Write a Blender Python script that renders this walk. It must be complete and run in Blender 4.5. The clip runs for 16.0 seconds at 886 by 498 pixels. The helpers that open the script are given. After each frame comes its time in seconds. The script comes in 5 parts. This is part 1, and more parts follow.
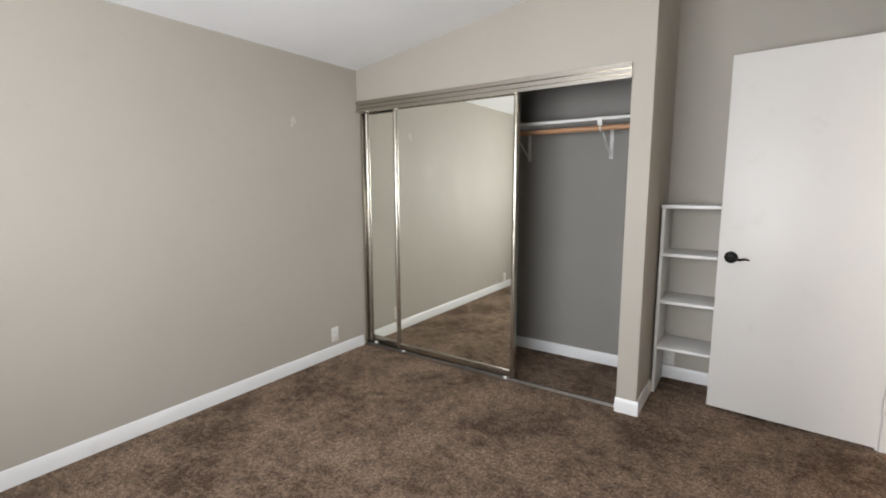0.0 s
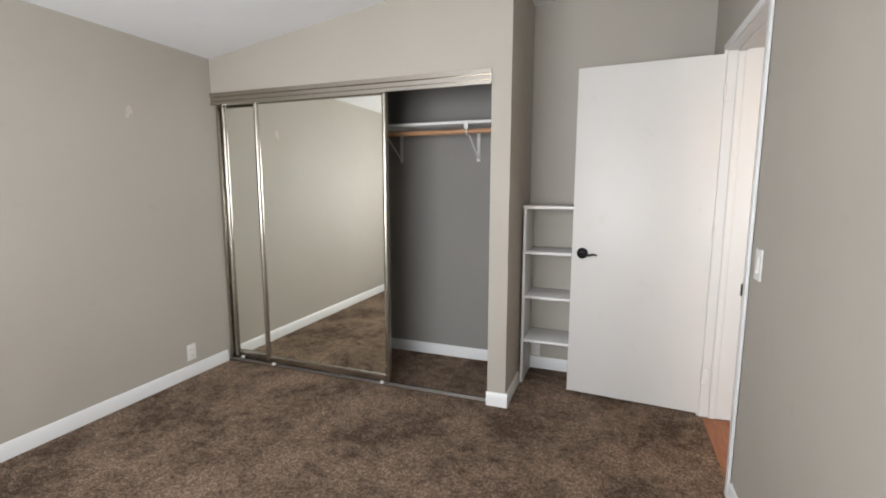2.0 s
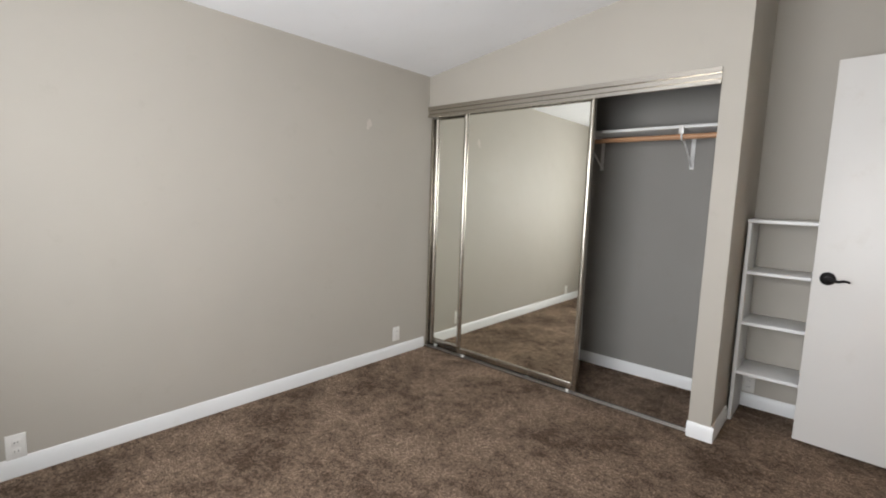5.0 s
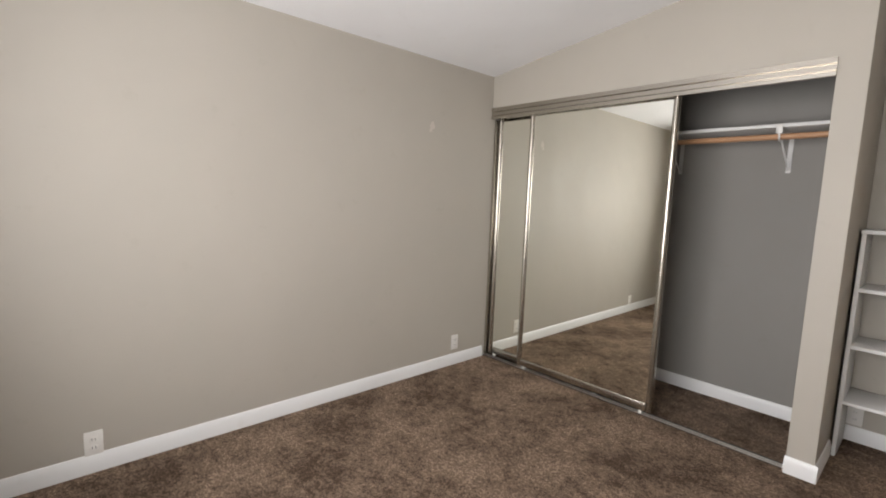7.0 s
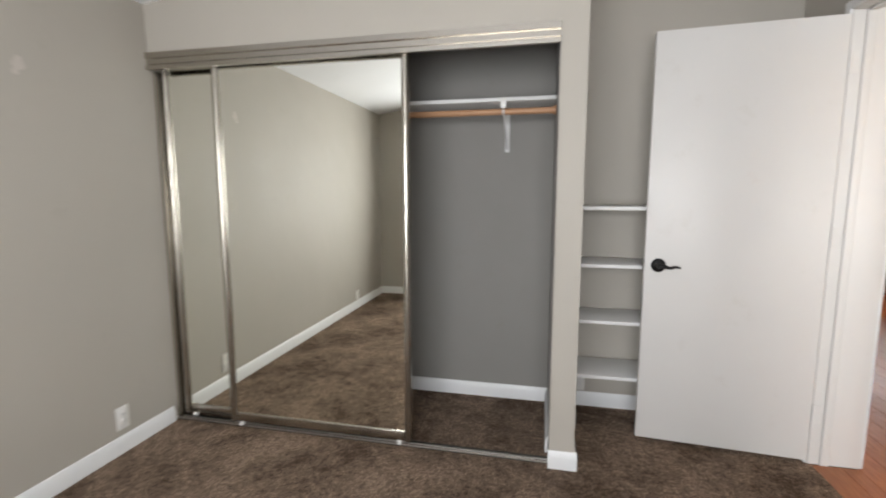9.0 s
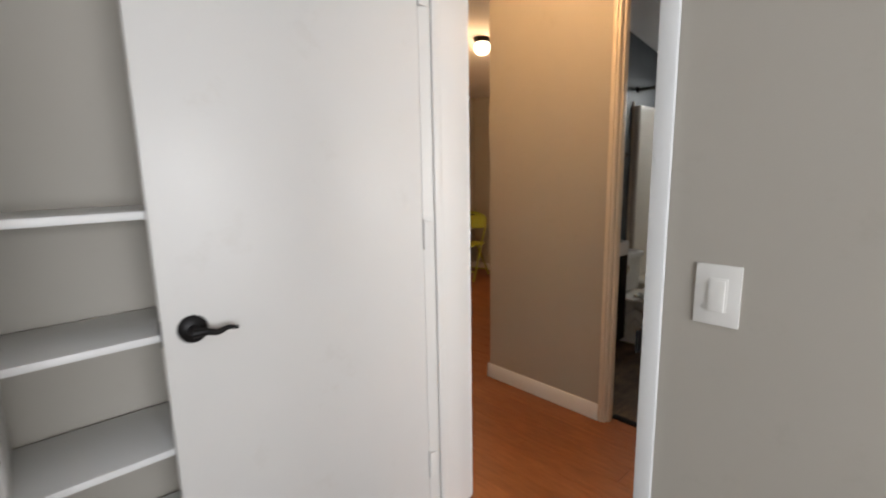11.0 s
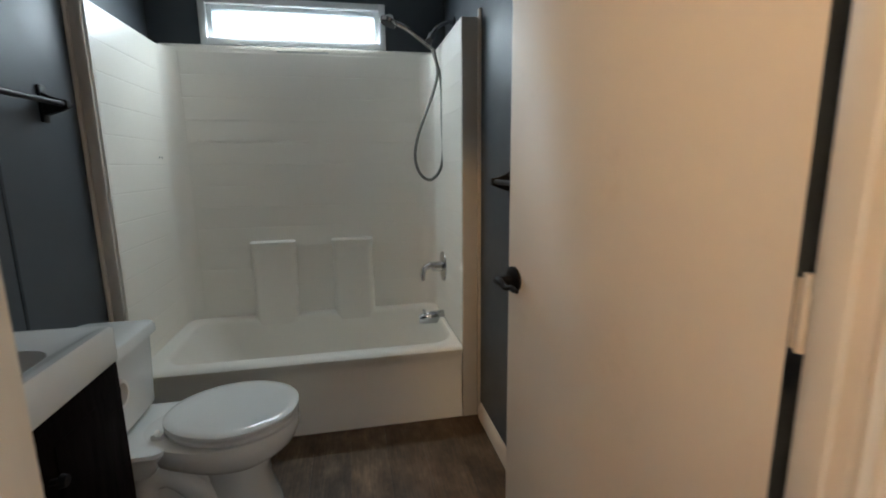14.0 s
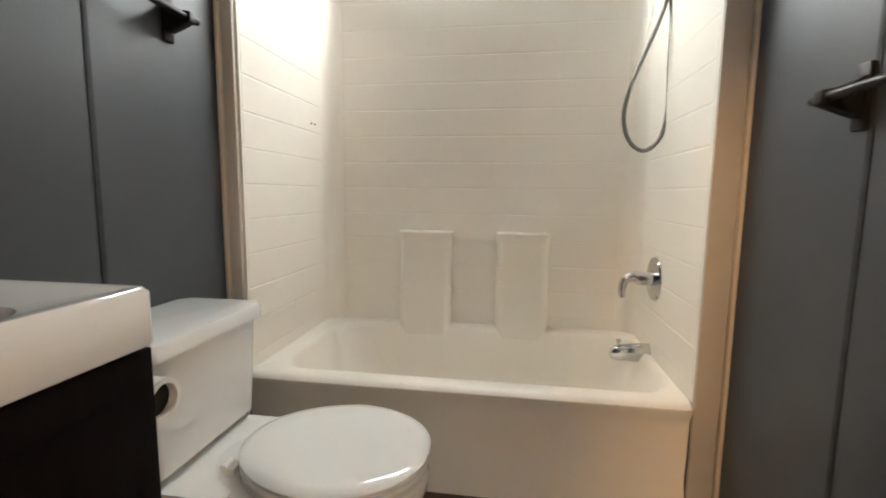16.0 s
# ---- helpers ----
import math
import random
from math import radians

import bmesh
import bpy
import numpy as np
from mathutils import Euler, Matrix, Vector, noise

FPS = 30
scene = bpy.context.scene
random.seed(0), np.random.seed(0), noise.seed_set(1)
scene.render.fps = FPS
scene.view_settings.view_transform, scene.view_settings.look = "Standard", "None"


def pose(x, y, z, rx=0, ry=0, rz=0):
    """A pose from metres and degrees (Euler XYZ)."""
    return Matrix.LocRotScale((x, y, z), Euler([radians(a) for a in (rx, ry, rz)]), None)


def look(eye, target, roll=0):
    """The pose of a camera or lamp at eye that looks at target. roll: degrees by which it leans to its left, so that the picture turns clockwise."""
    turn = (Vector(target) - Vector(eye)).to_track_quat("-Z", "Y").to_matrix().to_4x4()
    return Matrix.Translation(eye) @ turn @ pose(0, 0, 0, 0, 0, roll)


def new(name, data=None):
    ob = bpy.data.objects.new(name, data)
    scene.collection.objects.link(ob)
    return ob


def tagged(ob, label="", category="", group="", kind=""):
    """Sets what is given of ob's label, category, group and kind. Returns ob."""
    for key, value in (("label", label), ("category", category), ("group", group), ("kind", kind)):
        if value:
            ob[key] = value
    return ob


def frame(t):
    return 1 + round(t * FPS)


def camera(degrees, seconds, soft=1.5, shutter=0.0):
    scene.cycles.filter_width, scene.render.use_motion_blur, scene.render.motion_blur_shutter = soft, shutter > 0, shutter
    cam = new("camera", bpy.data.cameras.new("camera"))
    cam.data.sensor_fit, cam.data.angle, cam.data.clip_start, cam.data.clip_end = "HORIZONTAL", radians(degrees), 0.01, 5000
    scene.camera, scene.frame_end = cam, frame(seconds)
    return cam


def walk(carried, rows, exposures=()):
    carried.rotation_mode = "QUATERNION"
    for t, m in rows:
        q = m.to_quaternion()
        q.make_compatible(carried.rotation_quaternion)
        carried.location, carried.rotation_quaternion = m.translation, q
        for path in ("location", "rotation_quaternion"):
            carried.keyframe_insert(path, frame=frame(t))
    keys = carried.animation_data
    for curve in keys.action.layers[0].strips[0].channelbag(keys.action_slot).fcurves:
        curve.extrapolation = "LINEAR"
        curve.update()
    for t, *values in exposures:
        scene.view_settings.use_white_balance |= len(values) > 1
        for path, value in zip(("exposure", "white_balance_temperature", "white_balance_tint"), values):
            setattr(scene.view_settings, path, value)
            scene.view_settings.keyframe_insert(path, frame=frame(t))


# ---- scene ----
# ---------------------------------------------------------------- camera and walk
cam = camera(88.1, 16.0, soft=1.9, shutter=0.3)
PATH = [
    (0, (2.677, -2.704, 1.335), (1.556, -1.07, 1.059), -0.2),
    (0.5, (2.71, -2.659, 1.33), (1.715, -0.946, 1.055), -0.1),
    (1, (2.751, -2.619, 1.34), (1.904, -0.829, 1.059), -0.1),
    (1.5, (2.75, -2.601, 1.342), (2.027, -0.757, 1.064), -0.1),
    (2, (2.741, -2.605, 1.331), (2.051, -0.747, 1.062), 0.1),
    (2.5, (2.729, -2.614, 1.338), (1.991, -0.775, 1.069), 0.2),
    (3, (2.712, -2.635, 1.339), (1.876, -0.837, 1.074), 0.5),
    (3.5, (2.682, -2.672, 1.32), (1.731, -0.93, 1.07), 0.9),
    (4, (2.664, -2.692, 1.302), (1.581, -1.028, 1.063), 1.3),
    (4.5, (2.636, -2.728, 1.299), (1.435, -1.146, 1.06), 1.6),
    (5, (2.628, -2.754, 1.289), (1.313, -1.265, 1.056), 1.9),
    (7.5, (2.336, -2.721, 1.313), (0.87, -1.38, 1.081), 2.2),
    (8, (2.166, -2.608, 1.335), (0.913, -1.069, 1.085), 1.5),
    (8.5, (2.064, -2.413, 1.315), (1.176, -0.639, 1.064), 0.9),
    (9, (2.014, -2.072, 1.283), (1.587, -0.134, 1.036), -0.0),
    (9.5, (1.961, -1.771, 1.304), (2.047, 0.208, 1.028), -0.7),
    (10, (1.938, -1.45, 1.294), (2.499, 0.45, 1.019), -1.4),
    (10.2, (1.983, -1.326, 1.296), (2.719, 0.51, 1.004), -1.4),
    (12.3, (2.968, -0.252, 1.245), (4.875, 0.232, 0.887), -0.9),
    (12.5, (3.088, -0.196, 1.237), (5.028, 0.124, 0.872), -0.8),
    (13, (3.399, -0.11, 1.214), (5.365, -0.139, 0.85), -0.8),
    (13.5, (3.751, -0.076, 1.212), (5.697, -0.364, 0.849), -0.7),
    (14, (4.081, -0.053, 1.181), (6.009, -0.442, 0.818), -0.7),
    (14.5, (4.327, 0.006, 1.15), (6.266, -0.347, 0.811), -0.6),
    (15, (4.535, 0.005, 1.078), (6.499, -0.219, 0.774), -0.4),
    (15.2, (4.617, -0.031, 1.051), (6.594, -0.106, 0.764), 0.2),
    (15.5, (4.664, -0.046, 0.991), (6.643, 0.056, 0.721), 0.1),
    (16, (4.694, -0.012, 0.945), (6.657, 0.287, 0.704), 0.6),
]
EXPOSURES = [(0.0, -0.06, 6450, 10), (5.2, -0.06, 6450, 10), (7.3, -0.14, 6800, 13), (8.0, -0.13, 6700, 12), (8.5, -0.08, 6550, 10), (9.0, -0.08, 6450, 10), (9.5, -0.06, 6300, 10), (10.2, -0.14, 6300, 10), (12.3, -0.18, 6500, 9), (13.0, 0.0, 6250, 8), (13.5, 0.20, 5800, 6), (14.0, 0.72, 5450, 2), (14.5, 1.06, 5300, 0), (15.0, 1.33, 5350, 2), (15.5, 1.64, 5850, 6), (16.0, 1.82, 6350, 9)]
walk(cam, [(t, look(eye, target, roll)) for t, eye, target, roll in PATH], EXPOSURES)

# ---------------------------------------------------------------- world, sun, large lights
world = bpy.data.worlds.new("sky")
scene.world = world
world.use_nodes = True
wn = world.node_tree
wn.nodes.clear()
sky = wn.nodes.new("ShaderNodeTexSky")
sky.sky_type, sky.sun_disc = "NISHITA", False
sky.sun_elevation, sky.sun_rotation = radians(48), radians(200)
bgn = wn.nodes.new("ShaderNodeBackground")
bgn.inputs["Strength"].default_value = 0.12
won = wn.nodes.new("ShaderNodeOutputWorld")
wn.links.new(sky.outputs[0], bgn.inputs[0])
wn.links.new(bgn.outputs[0], won.inputs[0])

sun_data = bpy.data.lights.new("sun", "SUN")
sun_data.energy, sun_data.angle, sun_data.color = 3.0, radians(0.5), (1.0, 0.95, 0.88)
sun = new("sun", sun_data)
sun.matrix_world = look((0, 0, 8), (-2.4, -6.6, 0.2))


def area_lamp(name, eye, target, w, h, watts, color, spread=180):
    d = bpy.data.lights.new(name, "AREA")
    d.spread = radians(spread)
    d.shape, d.size, d.size_y, d.energy, d.color = "RECTANGLE", w, h, watts, color
    o = new(name, d)
    o.matrix_world = look(eye, target)
    return o


DAY = (0.93, 0.97, 1.0)
WARM = (1.0, 0.58, 0.26)
area_lamp("daylight_bedroom", (1.75, -3.30, 1.34), (1.75, 0, 1.58), 1.7, 1.05, 82, (0.975, 0.98, 1.0), 167)
area_lamp("daylight_bath", (6.728, 0.18, 1.91), (5.40, 0.18, 0.90), 0.81, 0.115, 4.7, (1.0, 0.985, 0.93))
area_lamp("daylight_second_bedroom", (5.2, -3.5, 1.4), (5.2, 0, 1.2), 1.6, 1.2, 92, (1.0, 0.975, 0.945))
area_lamp("daylight_kitchen", (6.70, 5.4, 1.45), (4.5, 5.0, 1.0), 0.8, 0.5, 20, DAY)


def point_lamp(name, at, watts, r=0.08):
    d = bpy.data.lights.new(name, "POINT")
    d.energy, d.color, d.shadow_soft_size = watts, WARM, r
    o = new(name, d)
    o.location = at
    return o


point_lamp("lamp_light_dining", (5.40, 1.95, 2.14), 10)
# hall and kitchen lamps are unseen, placed for the warm light there
point_lamp("lamp_light_hall", (3.58, 0.40, 2.50), 35)
point_lamp("lamp_light_kitchen", (5.00, 4.40, 2.22), 30)

# ---------------------------------------------------------------- materials


def nodes_of(name):
    m = bpy.data.materials.new(name)
    m.use_nodes = True
    nt = m.node_tree
    b = nt.nodes["Principled BSDF"]
    return m, nt, b


def coords(nt, scale=(1, 1, 1)):
    tc = nt.nodes.new("ShaderNodeTexCoord")
    mp = nt.nodes.new("ShaderNodeMapping")
    mp.inputs["Scale"].default_value = scale
    gm = nt.nodes.new("ShaderNodeNewGeometry")
    nt.links.new(gm.outputs["Position"], mp.inputs["Vector"])
    return mp.outputs["Vector"]


def noise_node(nt, vec, scale, detail=4, rough=0.55):
    n = nt.nodes.new("ShaderNodeTexNoise")
    n.inputs["Scale"].default_value, n.inputs["Detail"].default_value, n.inputs["Roughness"].default_value = scale, detail, rough
    nt.links.new(vec, n.inputs["Vector"])
    return n.outputs["Fac"]


def ramp(nt, fac, stops):
    r = nt.nodes.new("ShaderNodeValToRGB")
    el = r.color_ramp.elements
    while len(el) < len(stops):
        el.new(0.5)
    for e, (p, c) in zip(el, stops):
        e.position, e.color = p, (*c, 1)
    nt.links.new(fac, r.inputs["Fac"])
    return r.outputs["Color"]


def mixc(nt, fac, a, b, mode="MIX"):
    m = nt.nodes.new("ShaderNodeMix")
    m.data_type, m.blend_type = "RGBA", mode
    for sock, v in ((m.inputs[0], fac), (m.inputs[6], a), (m.inputs[7], b)):
        if isinstance(v, (int, float)):
            sock.default_value = v
        elif isinstance(v, tuple):
            sock.default_value = (*v, 1)
        else:
            nt.links.new(v, sock)
    return m.outputs[2]


def bump(nt, b, height, strength, dist):
    n = nt.nodes.new("ShaderNodeBump")
    n.inputs["Strength"].default_value, n.inputs["Distance"].default_value = strength, dist
    nt.links.new(height, n.inputs["Height"])
    nt.links.new(n.outputs["Normal"], b.inputs["Normal"])


def paint(name, color, rough=0.6, vary=0.05, fine=220, strength=0.25, dist=0.001, spots=True, spec=0.5):
    """Painted board: faint roller texture, faint unevenness and scuffs."""
    m, nt, b = nodes_of(name)
    v = coords(nt)
    big = noise_node(nt, v, 1.3, 3)
    lo = tuple(c * (1 - vary) for c in color)
    hi = tuple(min(1, c * (1 + vary)) for c in color)
    col = ramp(nt, big, [(0.3, lo), (0.7, hi)])
    if spots:
        sp = ramp(nt, noise_node(nt, v, 7, 6, 0.7), [(0.60, (1, 1, 1)), (0.78, (0.93, 0.92, 0.90))])
        col = mixc(nt, 1.0, col, sp, "MULTIPLY")
    nt.links.new(col, b.inputs["Base Color"])
    rr = ramp(nt, noise_node(nt, v, 5, 4), [(0.3, (rough * 0.9,) * 3), (0.7, (min(1, rough * 1.1),) * 3)])
    nt.links.new(rr, b.inputs["Roughness"])
    b.inputs["Specular IOR Level"].default_value = spec
    bump(nt, b, noise_node(nt, v, fine, 3), strength, dist)
    return m


def metal(name, color, rough, vary=0.03):
    m, nt, b = nodes_of(name)
    v = coords(nt)
    b.inputs["Base Color"].default_value = (*color, 1)
    b.inputs["Metallic"].default_value = 1
    rr = ramp(nt, noise_node(nt, v, 30, 4), [(0.3, (rough * (1 - vary),) * 3), (0.7, (rough * (1 + vary),) * 3)])
    nt.links.new(rr, b.inputs["Roughness"])
    return m


def plain(name, color, rough=0.4, coat=0.0, vary=0.04, uneven=0.15):
    m, nt, b = nodes_of(name)
    v = coords(nt)
    col = ramp(nt, noise_node(nt, v, 9, 4), [(0.3, tuple(c * (1 - vary) for c in color)), (0.7, tuple(min(1, c * (1 + vary)) for c in color))])
    nt.links.new(col, b.inputs["Base Color"])
    rr = ramp(nt, noise_node(nt, v, 24, 4), [(0.35, (rough * (1 - uneven),) * 3), (0.7, (min(1, rough * (1 + uneven)),) * 3)])
    nt.links.new(rr, b.inputs["Roughness"])
    b.inputs["Coat Weight"].default_value = coat
    return m


def carpet(name, dark, light, grit=1.0):
    """Plush pile: tufts, clumps, faint trodden patches and a few flattened spots."""
    m, nt, b = nodes_of(name)
    v = coords(nt)
    tuft = noise_node(nt, v, 150, 2, 0.6)
    clump = noise_node(nt, v, 55, 4, 0.8)
    nap = noise_node(nt, v, 15, 5, 0.75)
    tread = noise_node(nt, v, 2.1, 5, 0.68)
    spot = noise_node(nt, v, 3.1, 4, 0.6)

    def add(x, y, k):
        n = nt.nodes.new("ShaderNodeMath")
        n.operation = "MULTIPLY_ADD"
        nt.links.new(y, n.inputs[0])
        n.inputs[1].default_value = k
        nt.links.new(x, n.inputs[2])
        return n.outputs[0]

    mid = tuple((p + q) / 2 for p, q in zip(dark, light))
    lay = add(tread, nap, 0.75)
    share = nt.nodes.new("ShaderNodeMath")
    share.operation = "DIVIDE"
    nt.links.new(lay, share.inputs[0])
    share.inputs[1].default_value = 1.75
    col = ramp(nt, share.outputs[0], [(0.42, dark), (0.50, mid), (0.585, light)])
    worn = ramp(nt, spot, [(0.62, (1, 1, 1)), (0.74, (0.72, 0.70, 0.68))])
    col = mixc(nt, 1.0, col, worn, "MULTIPLY")
    for f, lo, hi, k in ((clump, 0.40, 0.60, 0.40), (tuft, 0.41, 0.59, 0.42)):
        c = ramp(nt, f, [(lo, (1 - k * grit,) * 3), (0.50, (1.0, 1.0, 1.0)), (hi, (1 + k * grit,) * 3)])
        col = mixc(nt, 1.0, col, c, "MULTIPLY")
    nt.links.new(col, b.inputs["Base Color"])
    b.inputs["Roughness"].default_value = 1.0
    b.inputs["Specular IOR Level"].default_value = 0.1
    bump(nt, b, add(tuft, clump, 1.0), 1.0, 0.014)
    return m


def wood(name, dark, light, rough, scale=(1, 1, 1), per_piece=0.25, coat=0.0):
    m, nt, b = nodes_of(name)
    v = coords(nt, scale)
    g = noise_node(nt, v, 6, 8, 0.65)
    col = ramp(nt, g, [(0.28, dark), (0.72, light)])
    oi = nt.nodes.new("ShaderNodeObjectInfo")
    tone = ramp(nt, oi.outputs["Random"], [(0.0, (1 - per_piece,) * 3), (1.0, (1 + per_piece,) * 3)])
    nt.links.new(mixc(nt, 1.0, col, tone, "MULTIPLY"), b.inputs["Base Color"])
    rr = ramp(nt, g, [(0.3, (rough * 1.2,) * 3), (0.7, (rough * 0.85,) * 3)])
    nt.links.new(rr, b.inputs["Roughness"])
    b.inputs["Coat Weight"].default_value = coat
    bump(nt, b, g, 0.12, 0.001)
    return m


def vinyl(name, dark, mid, light, rough):
    """Printed wood-look vinyl: cloudy patches across the boards and a long grain."""
    m, nt, b = nodes_of(name)
    cloud = noise_node(nt, coords(nt, (1.0, 1.6, 1)), 5.5, 5, 0.65)
    grain = noise_node(nt, coords(nt, (3, 34, 1)), 3.0, 5, 0.6)
    col = ramp(nt, cloud, [(0.34, dark), (0.52, mid), (0.70, light)])
    col = mixc(nt, 1.0, col, ramp(nt, grain, [(0.35, (0.72, 0.72, 0.72)), (0.65, (1.25, 1.23, 1.2))]), "MULTIPLY")
    oi = nt.nodes.new("ShaderNodeObjectInfo")
    tone = ramp(nt, oi.outputs["Random"], [(0.0, (0.72, 0.70, 0.67)), (0.75, (1.0, 1.0, 1.0)), (1.0, (1.45, 1.42, 1.38))])
    nt.links.new(mixc(nt, 1.0, col, tone, "MULTIPLY"), b.inputs["Base Color"])
    rr = ramp(nt, cloud, [(0.3, (rough * 1.15,) * 3), (0.7, (rough * 0.85,) * 3)])
    nt.links.new(rr, b.inputs["Roughness"])
    bump(nt, b, grain, 0.15, 0.0008)
    return m


def brushed_paint(name, color, rough):
    """Semi-gloss paint laid on with level strokes, which draw its gloss out upright."""
    m = paint(name, color, rough, 0.04, 120, 0.10, 0.0006)
    nt, b = m.node_tree, m.node_tree.nodes["Principled BSDF"]
    tan = nt.nodes.new("ShaderNodeTangent")
    tan.direction_type, tan.axis = "RADIAL", "Z"
    nt.links.new(tan.outputs["Tangent"], b.inputs["Tangent"])
    b.inputs["Anisotropic"].default_value = 1.0
    b.inputs["Specular IOR Level"].default_value = 0.35
    b.inputs["Anisotropic Rotation"].default_value = 0.25
    return m


def glowing(name, color, strength):
    m, nt, b = nodes_of(name)
    b.inputs["Base Color"].default_value = (*color, 1)
    b.inputs["Emission Color"].default_value = (*color, 1)
    b.inputs["Emission Strength"].default_value = strength
    return m


M_WALL = paint("greige_wall_paint", (0.425, 0.3975, 0.348), 0.62, 0.03, 260, 0.25, 0.0006)
M_CEIL = paint("white_textured_ceiling", (0.84, 0.85, 0.87), 0.9, 0.03, 90, 0.6, 0.003)
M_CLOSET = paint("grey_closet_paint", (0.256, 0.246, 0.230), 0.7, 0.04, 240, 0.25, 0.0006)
M_TRIM = paint("white_trim_paint", (0.76, 0.77, 0.77), 0.38, 0.03, 160, 0.12, 0.0006)
M_DOOR = paint("white_door_paint", (0.66, 0.648, 0.625), 0.42, 0.03, 120, 0.12, 0.0006)
M_CREAM = brushed_paint("cream_door_paint", (0.70, 0.62, 0.52), 0.52)
M_CREAMTRIM = paint("cream_trim_paint", (0.70, 0.62, 0.51), 0.4, 0.04, 120, 0.2, 0.0008)
M_BATH = paint("slate_blue_wall_paint", (0.053, 0.062, 0.073), 0.48, 0.06, 200, 0.25, 0.0006)
M_CARPET = carpet("brown_plush_carpet", (0.118, 0.081, 0.057), (0.312, 0.226, 0.165), 1.0)
M_CARPET2 = carpet("grey_beige_plush_carpet", (0.27, 0.222, 0.198), (0.45, 0.388, 0.350), 0.8)
M_LAM = wood("orange_oak_laminate", (0.185, 0.056, 0.014), (0.30, 0.100, 0.027), 0.40, (9, 1.2, 1), 0.10, 0.03)
M_VINYL = vinyl("dark_brown_vinyl", (0.050, 0.029, 0.013), (0.115, 0.070, 0.035), (0.21, 0.135, 0.075), 0.5)
M_MIRROR = metal("mirror_glass", (0.95, 0.955, 0.885), 0.012, 0.05)
M_NICKEL = metal("brushed_champagne_metal", (0.47, 0.44, 0.39), 0.26)
M_ALU = metal("polished_aluminium", (0.80, 0.79, 0.77), 0.35)
M_BRONZE = metal("dark_bronze_track", (0.16, 0.145, 0.125), 0.42)
M_CHROME = metal("chrome", (0.50, 0.50, 0.50), 0.10)
M_BRASS = metal("brass", (0.70, 0.55, 0.30), 0.3)
M_BLACK = plain("oil_rubbed_black_metal", (0.007, 0.006, 0.006), 0.45)
M_BLACK.node_tree.nodes["Principled BSDF"].inputs["Specular IOR Level"].default_value = 0.22
M_ROD = wood("pine_rod", (0.38, 0.20, 0.10), (0.52, 0.30, 0.17), 0.5, (1, 12, 12), 0.05)
M_SHELF = paint("white_shelf_paint", (0.72, 0.72, 0.71), 0.45, 0.03, 120, 0.1, 0.0005)
M_PLASTIC = plain("white_plastic", (0.76, 0.75, 0.72), 0.35)
M_PORC = plain("white_porcelain", (0.78, 0.79, 0.78), 0.12, 0.3, 0.008, 0.03)
M_TUB = plain("ivory_fibreglass", (0.88, 0.845, 0.77), 0.30, 0.0, 0.006, 0.02)
# the tub's ivory darkened, for the weaker light on its front edge
M_FLANGE_SHADE = paint("matt_flange_shaded", (0.56, 0.52, 0.46), 0.7, 0.05, 150, 0.2, 0.0006)
M_SINK = plain("white_cultured_marble", (0.76, 0.76, 0.74), 0.12, 0.3, 0.01, 0.03)
M_ESPRESSO = wood("espresso_wood", (0.0025, 0.0014, 0.0012), (0.006, 0.0034, 0.0026), 0.6, (8, 8, 1), 0.1)
M_ESPRESSO.node_tree.nodes["Principled BSDF"].inputs["Specular IOR Level"].default_value = 0.05
M_HOSE = metal("grey_metal_hose", (0.20, 0.195, 0.175), 0.48)
M_LIME = plain("lime_green_plastic", (0.37, 0.41, 0.035), 0.42)
M_LIMEMETAL = plain("lime_green_enamel", (0.35, 0.39, 0.035), 0.35)
M_CHERRY = wood("cherry_cabinet_wood", (0.12, 0.030, 0.008), (0.22, 0.06, 0.016), 0.35, (6, 6, 1), 0.1)
M_BLACKGLASS = plain("black_oven_glass", (0.012, 0.012, 0.013), 0.08)
M_STEEL = metal("stainless_steel", (0.55, 0.55, 0.55), 0.32)
M_COUNTER = plain("beige_laminate_worktop", (0.42, 0.37, 0.30), 0.4, 0, 0.12)
M_HOOD = plain("cream_enamel", (0.62, 0.50, 0.33), 0.4)
# near black for shaded hole interiors and the bed under the planks
M_DARK = plain("dark_void", (0.01, 0.01, 0.01), 0.6)
M_GLOBE = glowing("lit_opal_globe", (1.0, 0.80, 0.55), 9.0)
M_DISPLAY = glowing("blue_display", (0.10, 0.10, 0.9), 2.0)
# darker than the wall, to stand for the seam's shadow
M_SEAM_SHADE = plain("panel_seam_shade", (0.020, 0.024, 0.030), 0.75)
M_GRASS = plain("dry_lawn", (0.10, 0.12, 0.05), 0.9, 0, 0.3)
M_SCUFF = paint("spackle_patch", (0.53, 0.49, 0.44), 0.7, 0.06, 200, 0.2, 0.0006)


def pane_glass(name, frosted):
    m, nt, b = nodes_of(name)
    b.inputs["Base Color"].default_value = (0.95, 0.97, 0.97, 1)
    b.inputs["Transmission Weight"].default_value = 1.0
    b.inputs["Roughness"].default_value = 0.35 if frosted else 0.02
    b.inputs["IOR"].default_value = 1.1 if frosted else 1.45
    return m


M_GLASS = pane_glass("window_glass", False)
M_FROST = pane_glass("frosted_window_glass", True)
M_SKYCARD = glowing("bright_overcast_sky", (0.93, 0.97, 1.0), 3.2)

# ---------------------------------------------------------------- mesh helpers
RIDGE_X, RIDGE_Z, EAVE_W, EAVE_E, EAST_X = 3.37, 2.717, 2.225, 2.190, 6.745


